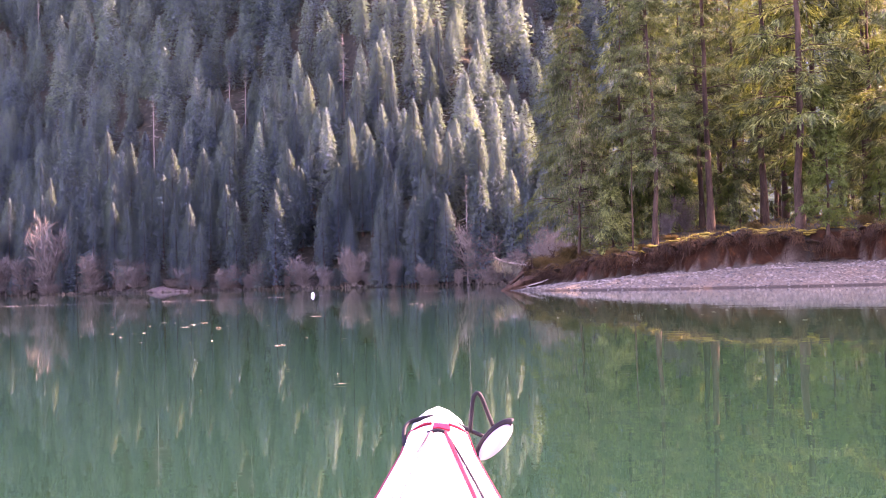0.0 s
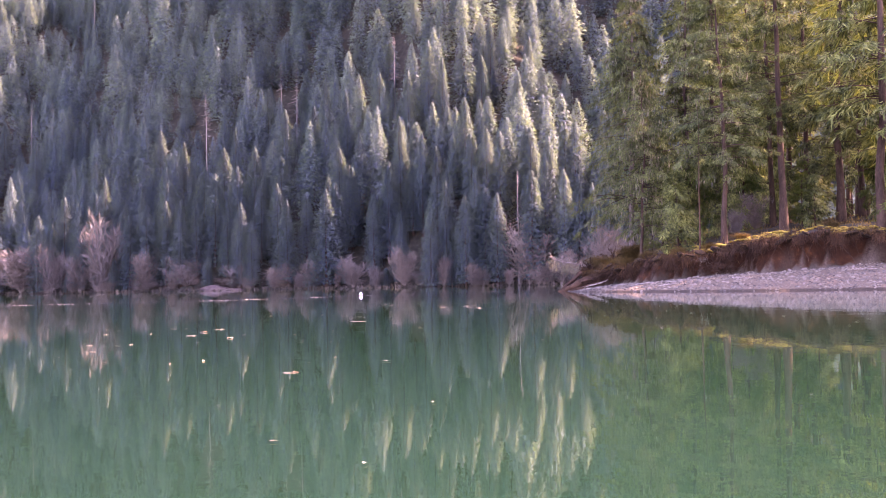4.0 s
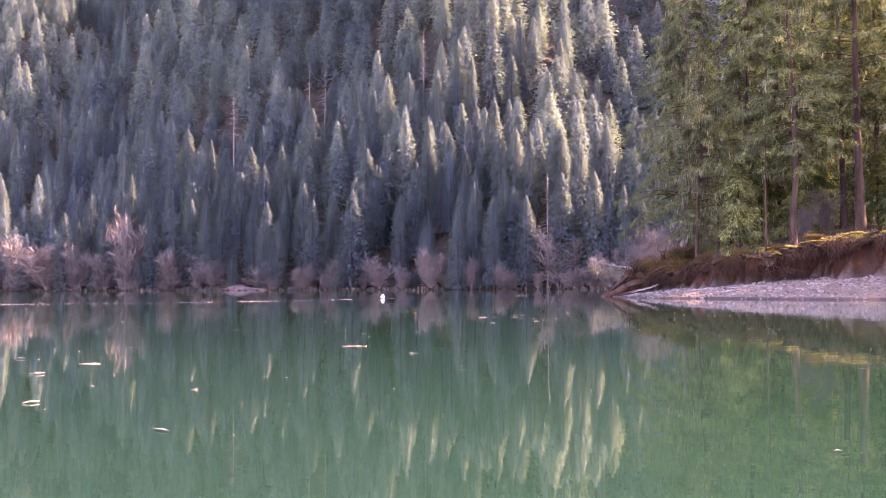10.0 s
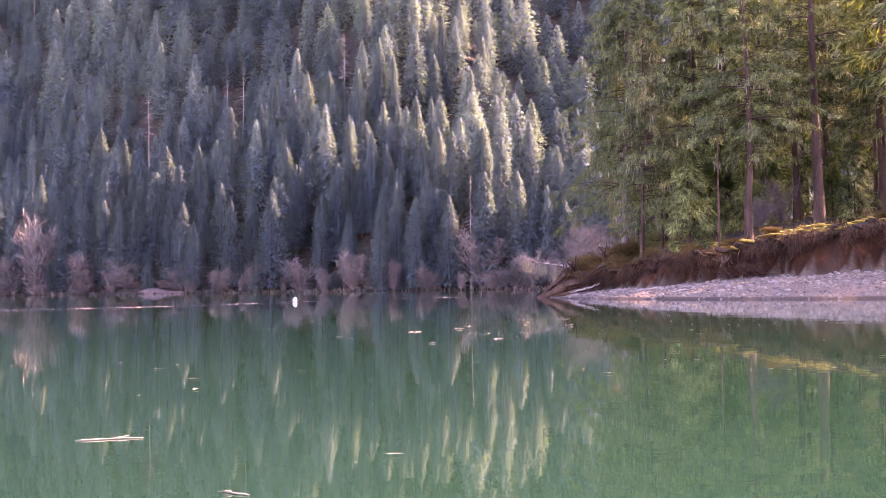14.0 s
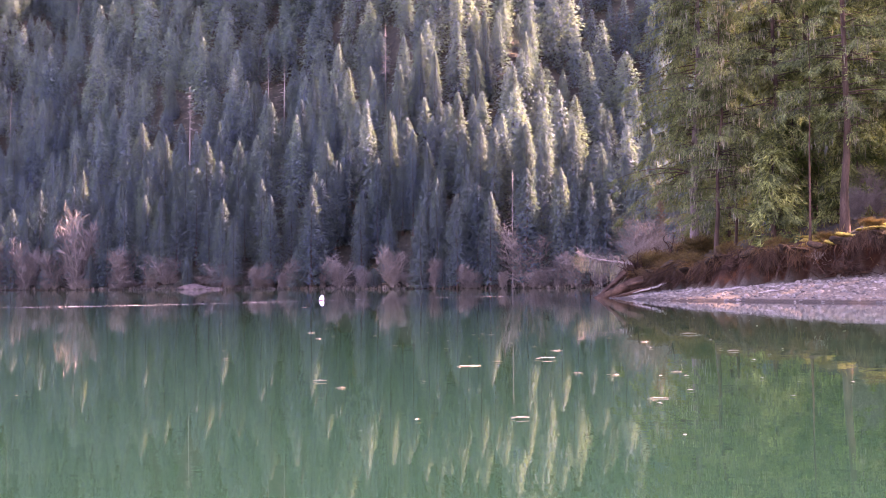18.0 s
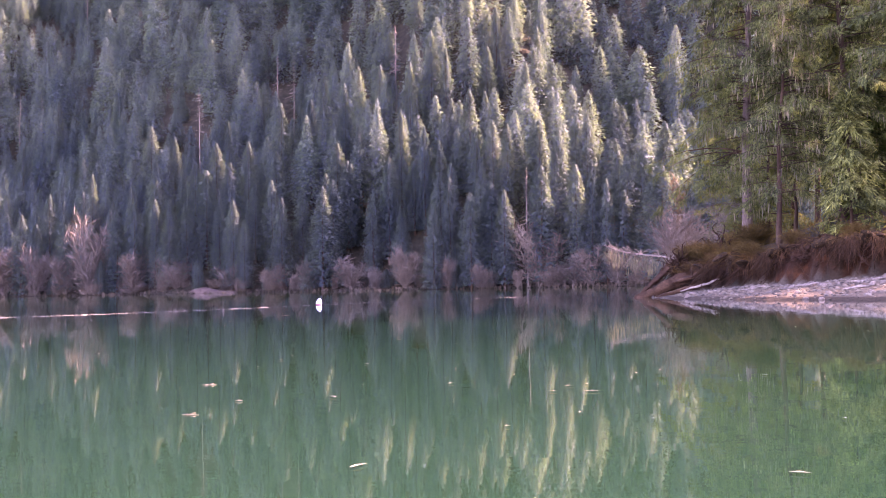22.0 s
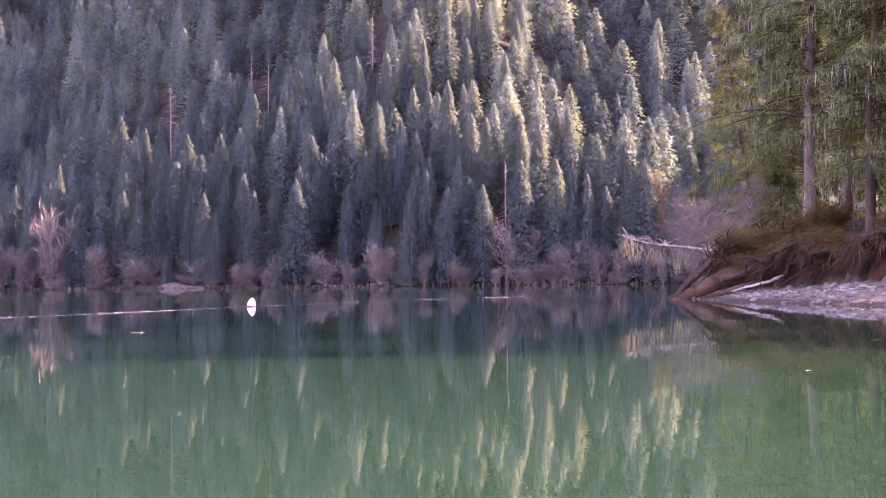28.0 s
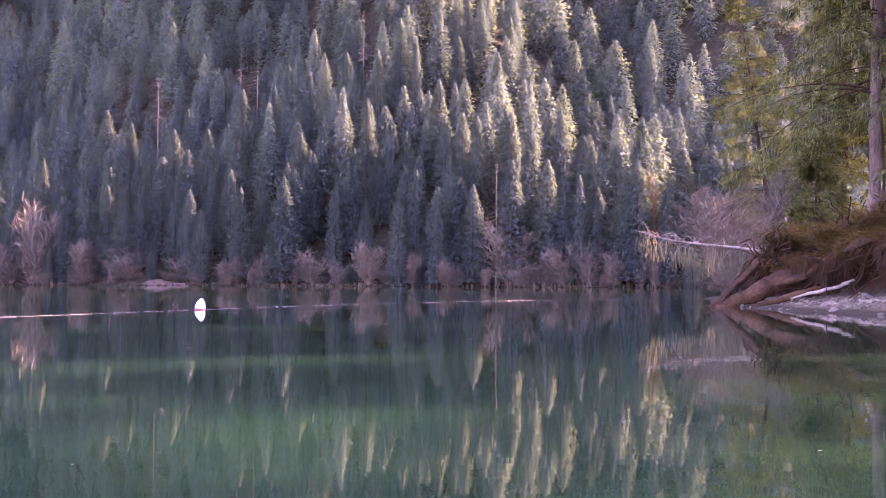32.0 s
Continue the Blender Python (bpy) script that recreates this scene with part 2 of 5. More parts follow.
def far_from(px, py, line):
    best = np.full(px.shape, 1e9)
    for (x0, y0), (x1, y1) in zip(line, line[1:]):
        dx, dy = x1 - x0, y1 - y0
        s = np.clip(((px - x0) * dx + (py - y0) * dy) / (dx * dx + dy * dy), 0, 1)
        best = np.minimum(best, np.hypot(px - x0 - s * dx, py - y0 - s * dy))
    return best


def wavy(x, y, size, seed):
    """Smooth sums of sines, about -1 to 1."""
    r = np.random.default_rng(seed)
    out = 0
    for i in range(7):
        a, p = r.uniform(0, 6.28), r.uniform(0, 6.28)
        k = 6.28 / (size * r.uniform(0.6, 1.7))
        out = out + np.sin((x * np.cos(a) + y * np.sin(a)) * k + p)
    return out / 3.5


FX, FY = np.array([p[0] for p in FAR_SHORE[::-1]], float), np.array([p[1] for p in FAR_SHORE[::-1]], float)
POINT_LAND = NEAR_SHORE + BAY_SHORE + [(160, 350), (900, 350)]


def land(x, y):
    """The height of the ground, and how much of it is beach."""
    x, y = np.asarray(x, float), np.asarray(y, float)
    dp = np.where(inside(x, y, POINT_LAND), 1, -1) * far_from(x, y, NEAR_SHORE + BAY_SHORE)
    dw = dp + 0.35 * wavy(x, y, 5, 3)
    db = np.where(inside(x, y, BANK), 1, -1) * far_from(x, y, BANK) + 0.38 * wavy(x, y, 2.2, 5) + 0.5 * wavy(x, y, 7, 6) + 0.2 * wavy(x, y, 1.2, 25)
    shore = np.where(dw > 0, np.minimum(0.135 * dw, 1.15 + 0.02 * dw), np.maximum(0.16 * dw, -3.5)) + 0.03 * wavy(x, y, 1.5, 8)
    rise = np.interp(x, [10, 13, 16, 20, 30, 45], [0.75, 1.1, 1.5, 1.75, 1.9, 2.0])
    s = np.clip(db / 0.8, 0, 1)
    bank = s * s * (3 - 2 * s) * rise + np.clip(db - 0.5, 0, 60) * 0.075 + np.where(db > 0.4, 0.14 * wavy(x, y, 3.5, 9), 0)
    z = shore + bank
    beach = np.clip(1 - (db + 0.4) / 0.5, 0, 1)
    up = y - np.interp(x, FX, FY) + 5 * wavy(x, y, 60, 11)
    hill = np.where(up > 0, np.minimum(up * 0.32, 3.0) + 0.86 * np.clip(up - 8, 0, 900) + 7 * wavy(x, y, 130, 12) * np.clip(up / 90, 0, 1), np.maximum(up * 0.2, -3.5))
    fade = np.clip(up / 140, 0, 1)
    hill = hill - (0.34 * np.clip(x, 0, 320) - 0.17 * np.clip(x + 40, -320, 0)) * fade + 11 * np.sin(x / 23 + 0.012 * y) * fade
    back = np.clip(-y - 320, 0, 400) * 0.25 + np.clip(-x - 640, 0, 300) * 0.3 * (y < 500) - 3.5
    z = np.maximum(np.maximum(z, hill), back)
    return z, np.where(hill > shore + bank, 0.0, beach)


def ground_sheet():
    gx = np.unique(np.concatenate([np.arange(-900, 901, 25), np.arange(-350, 250, 8), np.arange(5, 46, 0.4), np.arange(46, 80, 1.5)]))
    gy = np.unique(np.concatenate([np.arange(-600, 1301, 25), np.arange(250, 800, 8), np.arange(44, 92, 0.4), np.arange(92, 150, 2.5)]))
    xx, yy = np.meshgrid(gx, gy)
    z, beach = land(xx, yy)
    idx = np.arange(xx.size).reshape(xx.shape)
    f = np.stack([idx[:-1, :-1], idx[:-1, 1:], idx[1:, 1:], idx[1:, :-1]], -1).reshape(-1, 4)
    me = mesh_from("ground", np.stack([xx, yy, z], -1).reshape(-1, 3), f, ground_material(), True)
    a = me.attributes.new("beach", "FLOAT", "POINT")
    a.data.foreach_set("value", beach.ravel().astype(np.float32))
    a = me.attributes.new("point", "FLOAT", "POINT")
    a.data.foreach_set("value", (yy.ravel() < 230).astype(np.float32))
    return tagged(new("ground", me), "steep forested hillside and eroded gravel point of the lake", "ground", kind="structure")


def height(x, y):
    return float(land(np.array([x]), np.array([y]))[0][0])


ground_sheet()
bm = bmesh.new()
bmesh.ops.create_grid(bm, x_segments=60, y_segments=60, size=1, matrix=Matrix.Translation((0, 250, 0)) @ Matrix.Diagonal((890, 850, 1, 1)))
tagged(new("water", from_bm("water", bm, water_material())), "calm green lake water with mirror-like reflections", "water", kind="structure")


# ======== far hillside forest ========
def far_conifer(r, tall, wide, count, bare=0.04):
    """Sprays of a distant conifer: whorls of drooping boughs round an upright axis, thinner to the top."""
    u = r.random(count) ** 0.85
    tier = tall / 1.9
    a = r.uniform(0, 2 * np.pi, count)
    p, w = r.uniform(0, 6.28, 2)
    shift = 0.8 * np.sin(a + p) + 0.5 * np.sin(3 * a + w) + 0.45 * np.sin(7 * a + p)
    q = u * tier + 0.3 * r.uniform(-1, 1, count) + shift
    step = np.floor(q)
    u = np.clip((step + 0.68 * (q - step) + 0.1 - shift) / tier, 0, 0.995)
    z = tall * (bare + (1 - bare) * u)
    lobes = 1 + 0.13 * np.sin(2 * a + p + 3 * u) + 0.13 * np.sin(a * 3 + w + step * 1.7) + 0.1 * np.sin(a * 5 + step * 2.9) + 0.1 * np.sin(step * 2.3 + p)
    reach = wide * np.clip((1 - u) / r.uniform(0.55, 0.8), 0, 1) ** r.uniform(0.6, 0.78) * lobes * r.uniform(0.62, 1.08, count) + 0.15
    out = np.stack([np.cos(a), np.sin(a), np.zeros(count)], 1)
    base = out * (reach * r.uniform(0.25, 0.8, count))[:, None] + np.stack([0 * z, 0 * z, z], 1)
    way = out + np.stack([0 * z, 0 * z, r.uniform(-1.2, 0.0, count) + 1.2 * (u > 0.95)], 1)
    side = np.stack([-np.sin(a), np.cos(a), r.uniform(-0.4, 0.4, count)], 1)
    le = np.minimum((reach * r.uniform(0.16, 0.32, count) + 0.45) * (900 / count) ** 0.3, 65 / count ** 0.5)
    v, f = blades(base, way, side, le, 0.15 + le * r.uniform(0.32, 0.58, count), 0.25)
    # each spray faces outwards and is shaded as part of the whole rounded crown
    q = v.reshape(-1, 4, 3)
    mid = q.mean(1)
    face = unit(out + np.array([0, 0, 0.4]) + r.normal(0, 0.32, (count, 3)))
    flip = (np.cross(q[:, 1] - q[:, 0], q[:, 3] - q[:, 0]) * face).sum(1) < 0
    q[flip] = q[flip][:, [0, 3, 2, 1]]
    return q.reshape(-1, 3), f, np.repeat(face, 4, 0)


def shade_as(me, normals):
    me.attributes.new("custom_normal", "FLOAT_VECTOR", "POINT").data.foreach_set("vector", np.ascontiguousarray(normals, np.float32).ravel())
    return me


def trunk_mesh(name, tall, radius, material, lean=0.0, sides=6, rings=6, seed=0):
    r = np.random.default_rng(seed)
    s = np.linspace(0, 1, rings)
    wob = np.cumsum(r.normal(0, 0.012, (rings, 2)), axis=0) * tall * 0.3
    wob -= wob[0]
    line = np.stack([wob[:, 0] + lean * tall * s, wob[:, 1], tall * s - 0.4 * (s == 0)], 1)
    rad = radius * (1 - 0.93 * s) * (1 + 0.5 * np.exp(-s * tall / 0.7))
    v, f = tubes(line[None], rad[None], sides)
    return mesh_from(name, v, f, material, True), line


def hill_spots():
    """Places of trees over the hillside, front rows first."""
    r = np.random.default_rng(21)
    spots = []
    row = 4.5
    while row < 420:
        gap = 8.5 if row < 10 else 11.6
        for x in np.arange(-400 - row * 0.4, 250 + row * 0.2, gap):
            px = x + r.uniform(-0.48, 0.48) * gap
            py = float(np.interp(px, FX, FY)) + row + r.uniform(-0.5, 0.5) * 8
            if -0.54 * py - 15 < px < 0.46 * py + 15 and row < 310 - min(0.7 * px, 0) and r.random() < 0.9:
                spots.append((px, py, row))
        row += 12.5 + row * 0.008
    return spots


def on_ray(bearing, slope, tall):
    """Where a tree of about that height tops the line of sight with that bearing and slope from the lake: x, y, ground, height."""
    a = radians(bearing)
    d = np.arange(330, 1000, 2.0)
    x, y = d * math.sin(a), 3 + d * math.cos(a)
    g = land(x, y)[0]
    need = 0.55 + slope * d - g
    ok = (y > np.interp(x, FX, FY) + 3) & (need <= tall)
    i = int(np.argmax(ok)) if ok.any() else len(d) - 1
    return float(x[i]), float(y[i]), float(g[i]), float(np.clip(need[i], 7.0, tall))


# bearing and slope of the tops of trees that stand out
TOPS = [(-25.09, 0.131), (-23.69, 0.128), (-17.95, 0.079), (-12.71, 0.135), (-13.88, 0.145), (-10.09, 0.149), (-8.34, 0.185),
        (-7.46, 0.166), (-5.32, 0.192), (-4.26, 0.184), (-3.55, 0.144), (-2.43, 0.2), (-0.91, 0.202), (0.19, 0.23), (2.08, 0.176), (2.59, 0.11),
        (0.99, 0.098), (3.93, 0.144), (5.54, 0.146), (6.5, 0.137), (8.05, 0.101), (8.77, 0.093), (3.04, 0.215), (4.96, 0.2), (-15.46, 0.175),
        (-22.48, 0.145), (-18.32, 0.165), (-17.08, 0.116), (-19.88, 0.131), (-21.39, 0.146), (-24.89, 0.089), (-22.77, 0.095), (-5.95, 0.169),
        (-4.63, 0.13), (3.53, 0.249), (0.93, 0.214), (5.6, 0.231), (-1.41, 0.159), (-0.22, 0.143)]


def build_hill():
    r = np.random.default_rng(5)
    spots = hill_spots()
    kinds = []
    for i in range(10):
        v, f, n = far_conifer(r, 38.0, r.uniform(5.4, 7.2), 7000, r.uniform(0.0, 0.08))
        kinds.append((shade_as(mesh_from("crown", v, f, M_FAR_HAZED, True), n), trunk_mesh("trunk", 36.5, 0.42, M_BARK, seed=i)[0]))

    def stand(x, y, g, tall, wide):
        crown, trunk = kinds[int(r.integers(10))]
        k = tall / 38.0
        ob = thing("conifer", "tall dark green conifer in the forest on the far shore, tinted blue for haze", "tree", "conifers along the far shore",
                   Matrix.Translation((x, y, g - 0.3)) @ pose(0, 0, 0, 0, 0, r.uniform(0, 360)) @ Matrix.Diagonal((wide, wide * r.uniform(0.9, 1.1), k, 1)))
        part("trunk", trunk, ob)
        part("crown", crown, ob)

    for bearing, slope in TOPS:
        x, y, g, tall = on_ray(bearing, slope, 44 + r.uniform(-4, 6))
        stand(x, y, g, tall, (0.55 + 0.45 * tall / 40) * r.uniform(0.9, 1.2))
    front = [s for s in spots if s[2] < 42 and -200 < s[0] < 130]
    r.shuffle(front)
    front = front[:110]
    chosen = {(s[0], s[1]) for s in front}
    for x, y, row in front:
        k = (r.uniform(0.2, 0.5) if r.random() < 0.22 else r.uniform(0.75, 1.2)) if row < 12 else r.uniform(0.75, 1.2)
        stand(x, y, height(x, y), 38 * k, (0.4 + 0.6 * k) * r.uniform(1.0, 1.35))
    vs, fs, ts, ns, off = [], [], [], [], 0
    rest = np.array([s for s in spots if (s[0], s[1]) not in chosen])
    zs = land(rest[:, 0], rest[:, 1])[0]
    sizes = ((38, 5.9), (33, 5.5), (43, 6.6), (27, 5.0), (37, 7.0), (46, 6.5))
    protos = [[far_conifer(r, t, w, n) for t, w in sizes] for n in (2200, 1200)]
    for (x, y, row), z in zip(rest, zs):
        v, f, n = protos[int(row > 150)][int(r.integers(6))]
        k, a = float(np.clip(0.85 + 0.26 * wavy(np.array(x), np.array(y), 45, 17) + r.normal(0, 0.15), 0.42, 1.35)), r.uniform(0, 6.28)
        ts.append(np.full(len(v), np.clip(0.5 + 0.16 * wavy(np.array(x), np.array(y), 80, 18) + r.normal(0, 0.17), 0, 1), np.float32))
        c, s = math.cos(a), math.sin(a)
        w = (0.35 + 0.65 * k) * r.uniform(1.0, 1.4)
        q = np.stack([(v[:, 0] * c - v[:, 1] * s) * w + x, (v[:, 0] * s + v[:, 1] * c) * w + y, v[:, 2] * k + z - 0.5], 1)
        vs.append(q.astype(np.float32))
        ns.append(np.stack([n[:, 0] * c - n[:, 1] * s, n[:, 0] * s + n[:, 1] * c, n[:, 2]], 1).astype(np.float32))
        fs.append(f + off)
        off += len(v)
    me = mesh_from("hillside_forest", np.concatenate(vs), np.concatenate(fs), M_FOREST_HAZED, True)
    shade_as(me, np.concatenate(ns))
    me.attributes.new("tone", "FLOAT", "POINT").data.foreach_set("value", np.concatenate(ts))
    tagged(new("hillside_forest", me), "dense conifer forest covering the steep mountainside, haze put into its colour", "forest", kind="stuff")


build_hill()


# bleached snags: bearing, slope of the top, slope where the live crowns hide them, lean
SNAGS = [(-6.87, 0.210, 0.174), (-7.66, 0.210, 0.18), (-1.62, 0.239, 0.202), (-11.55, 0.182, 0.13), (4.83, 0.1055, 0.043), (-19.16, 0.17, 0.144),
         (-17.12, 0.266, 0.214), (-23.78, 0.097, 0.05), (-20.14, 0.172, 0.151)]


def build_snags():
    r = np.random.default_rng(51)
    for i, (bearing, top, hidden) in enumerate(SNAGS):
        x, y, g, tall = on_ray(bearing, top, 41)
        a = radians(bearing)
        x, y = x - 11 * math.sin(a), y - 11 * math.cos(a)
        g = height(x, y)
        d = math.hypot(x, y - 3)
        tall = 0.55 + top * d - g
        ob = thing("snag", "bleached grey dead standing tree among the live conifers", "tree", "snags on the hillside", Matrix.Translation((x, y, g - 0.3)))
        part("trunk", trunk_mesh("trunk", tall, 0.4, M_SNAG, seed=70 + i)[0], ob)
        n = 60 if i in (2, 3) else 16
        z = r.uniform(0.45, 0.97, n) * tall
        ang = r.uniform(0, 6.28, n)
        le = (1 - z / tall) * tall * 0.22 * r.uniform(0.4, 1, n) + 0.4
        s = np.linspace(0, 1, 3)
        lines = np.stack([le[:, None] * s * np.cos(ang)[:, None], le[:, None] * s * np.sin(ang)[:, None], z[:, None] - 0.3 * le[:, None] * s], -1)
        part("branching", mesh_from("branching", *tubes(lines, np.full((n, 3), 0.11) * (1 - 0.7 * s), 3), M_SNAG), ob)


build_snags()


def bare_shrub(seed, twigs, width, stems=6, wood_material=None):
    """A leafless multi-stemmed shrub of unit height: stems, and upswept twigs."""
    mat = wood_material or M_TWIG
    r = np.random.default_rng(seed)
    s = np.linspace(0, 1, 5)
    ang, out = r.uniform(0, 6.28, stems), r.uniform(0.05, 0.42, stems)
    lines = np.stack([np.cos(ang)[:, None] * out[:, None] * s ** 1.3, np.sin(ang)[:, None] * out[:, None] * s ** 1.3, r.uniform(0.6, 0.95, stems)[:, None] * s - 0.03], -1)
    wood = mesh_from("stem_clump", *tubes(lines, np.full((stems, 5), width * 1.2) * (1 - 0.8 * s), 4), mat)
    i = r.integers(0, stems, twigs)
    t = r.uniform(0.15, 1.0, twigs)
    j = np.clip((t * 4).astype(int), 0, 3)
    fr = (t * 4 - j)[:, None]
    base = lines[i, j] * (1 - fr) + lines[i, j + 1] * fr
    way = r.normal(0, 1, (twigs, 3)) * [0.8, 0.8, 0.35] + [0, 0, 0.75]
    base = base + unit(r.normal(0, 1, (twigs, 3)) * [1, 1, 0.5]) * (r.uniform(0, 0.14, twigs))[:, None]
    v, f = blades(base, way, r.normal(0, 1, (twigs, 3)), r.uniform(0.1, 0.26, twigs), width * r.uniform(0.5, 1.3, twigs), 0.1)
    return [("stem_clump", wood, ""), ("twig_mass", mesh_from("twig_mass", v, f, mat), "")]


# bearing, width and height (as shares of the distance) of the leafless shrubs along the far shore
SHRUBS = [(-24.0, 0.04, 0.021), (-23.2, 0.026, 0.021), (-20.64, 0.053, 0.04), (-16.86, 0.047, 0.066), (-14.71, 0.037, 0.04), (-6.12, 0.032, 0.029),
          (5.41, 0.05, 0.058), (7.03, 0.032, 0.032), (8.05, 0.032, 0.037), (-1.3, 0.032, 0.04), (2.6, 0.032, 0.024), (-10.0, 0.032, 0.026),
          (-25.2, 0.032, 0.037), (-19.26, 0.032, 0.04), (-7.92, 0.026, 0.025), (-12.6, 0.035, 0.03), (-4.0, 0.03, 0.03), (0.8, 0.025, 0.03),
          (9.3, 0.03, 0.035), (10.4, 0.03, 0.03), (-17.9, 0.035, 0.035), (-22.0, 0.035, 0.045), (6.3, 0.03, 0.022), (-26.5, 0.04, 0.04), (11.6, 0.03, 0.03)]


def build_shrubs():
    r = np.random.default_rng(61)
    kinds = [bare_shrub(80 + i, 1300, 0.014, 9) for i in range(5)]
    for i, (bearing, w, h) in enumerate(SHRUBS):
        a = radians(bearing)
        d = next(q for q in range(300, 700) if q * math.cos(a) + 3 > np.interp(q * math.sin(a), FX, FY) + 1.2)
        x, y = d * math.sin(a), 3 + d * math.cos(a)
        ob = thing("bare_shrub", "leafless pinkish-brown shrub at the far waterline", "shrub", "leafless shrubs along the far shore",
                   Matrix.Translation((x, y, height(x, y) - 0.2)) @ pose(0, 0, 0, 0, 0, r.uniform(0, 360)) @ Matrix.Diagonal((w * d * 1.25, w * d * 1.25, h * d * 1.05, 1)))
        for pn, me, lab in kinds[i % 5]:
            part(pn, me, ob)
    for i in range(70):
        x = r.uniform(-300, 130)
        y = float(np.interp(x, FX, FY)) + r.uniform(-1, 7)
        w, h = r.uniform(6, 15), r.uniform(3, 11)
        ob = thing("bare_shrub", "leafless greyish shrub crowding the far waterline", "shrub", "leafless shrubs along the far shore",
                   Matrix.Translation((x, y, max(height(x, y), 0) - 0.2)) @ pose(0, 0, 0, 0, 0, r.uniform(0, 360)) @ Matrix.Diagonal((w, w, h, 1)))
        for pn, me, lab in kinds[i % 5]:
            part(pn, me, ob)
    rusty = bare_shrub(87, 3200, 0.013, 9, M_RUST)
    for x, y, top in ((88, 418, 46), (80, 424, 38), (71, 422, 33)):
        g = height(x, y)
        ob = thing("bare_tree", "rust-orange leafless broadleaf tree among the conifers", "tree", "rusty broadleaf trees", Matrix.Translation((x, y, g - 0.3)) @ Matrix.Diagonal((17, 17, max(top - g, 12) * 0.8, 1)))
        for pn, me, lab in rusty:
            part(pn, me, ob)
    for bearing, slope, tall in ((-3.3, 0.089, 12), (8.9, 0.115, 16), (-13.1, 0.095, 12), (7.6, 0.12, 14)):
        x, y, g, t = on_ray(bearing, slope, tall)
        v, f, n = far_conifer(r, t, 3.4, 320, 0.15)
        ob = thing("conifer", "rust-brown dying conifer on the hillside", "tree", at=Matrix.Translation((x, y - 6, g - 2)))
        part("trunk", trunk_mesh("trunk", t * 0.95, 0.25, M_BARK, seed=95)[0], ob)
        part("crown", mesh_from("crown", v, f, M_RUST), ob)


build_shrubs()


def shore_brush():
    """Dark low brush and overhanging boughs along the far waterline."""
    r = np.random.default_rng(64)
    n = 9000
    x = r.uniform(-330, 200, n)
    y = np.interp(x, FX, FY) + r.uniform(-5, 12, n)
    z = land(x, y)[0]
    ok = (z > -0.8) & (z < 7)
    x, y, z = x[ok], y[ok], z[ok]
    n = len(x)
    v, f = blades(np.stack([x, y, np.maximum(z, 0) - 0.1], 1), r.normal(0, 0.55, (n, 3)) + [0, -0.25, 0.7], r.normal(0, 1, (n, 3)), r.uniform(0.6, 2.2, n), r.uniform(0.3, 0.9, n), 0.2)
    m = foliage("shore_brush", (0.04, 0.032, 0.03), (0.11, 0.085, 0.078), 0.2, 0.05)
    tagged(new("shore_brush", mesh_from("shore_brush", v, f, m)), "dark low brush along the far waterline", "brush", kind="stuff")


shore_brush()


def mud_bank():
    """A low pinkish slip of bare earth at the far waterline."""
    m = surface("bare_earth", (0.045, 0.03, 0.026), (0.1, 0.07, 0.06), 0.4, 0.95, 0.6, 3.0)
    for x, w, h, seed in ((-98, 9.0, 2.6, 301), (-88, 5.0, 1.6, 302)):
        y = float(np.interp(x, FX, FY)) - 1.0
        ob = thing("mud_bank", "low bare pinkish earth bank at the far waterline", "bank", "earth banks on the far shore", Matrix.Translation((x, y, 0)) @ pose(0, 0, 0, 0, 0, -27))
        part("slope", cushion(seed, m, 0.8), ob, m=Matrix.Diagonal((w, 3.0, h, 1)))


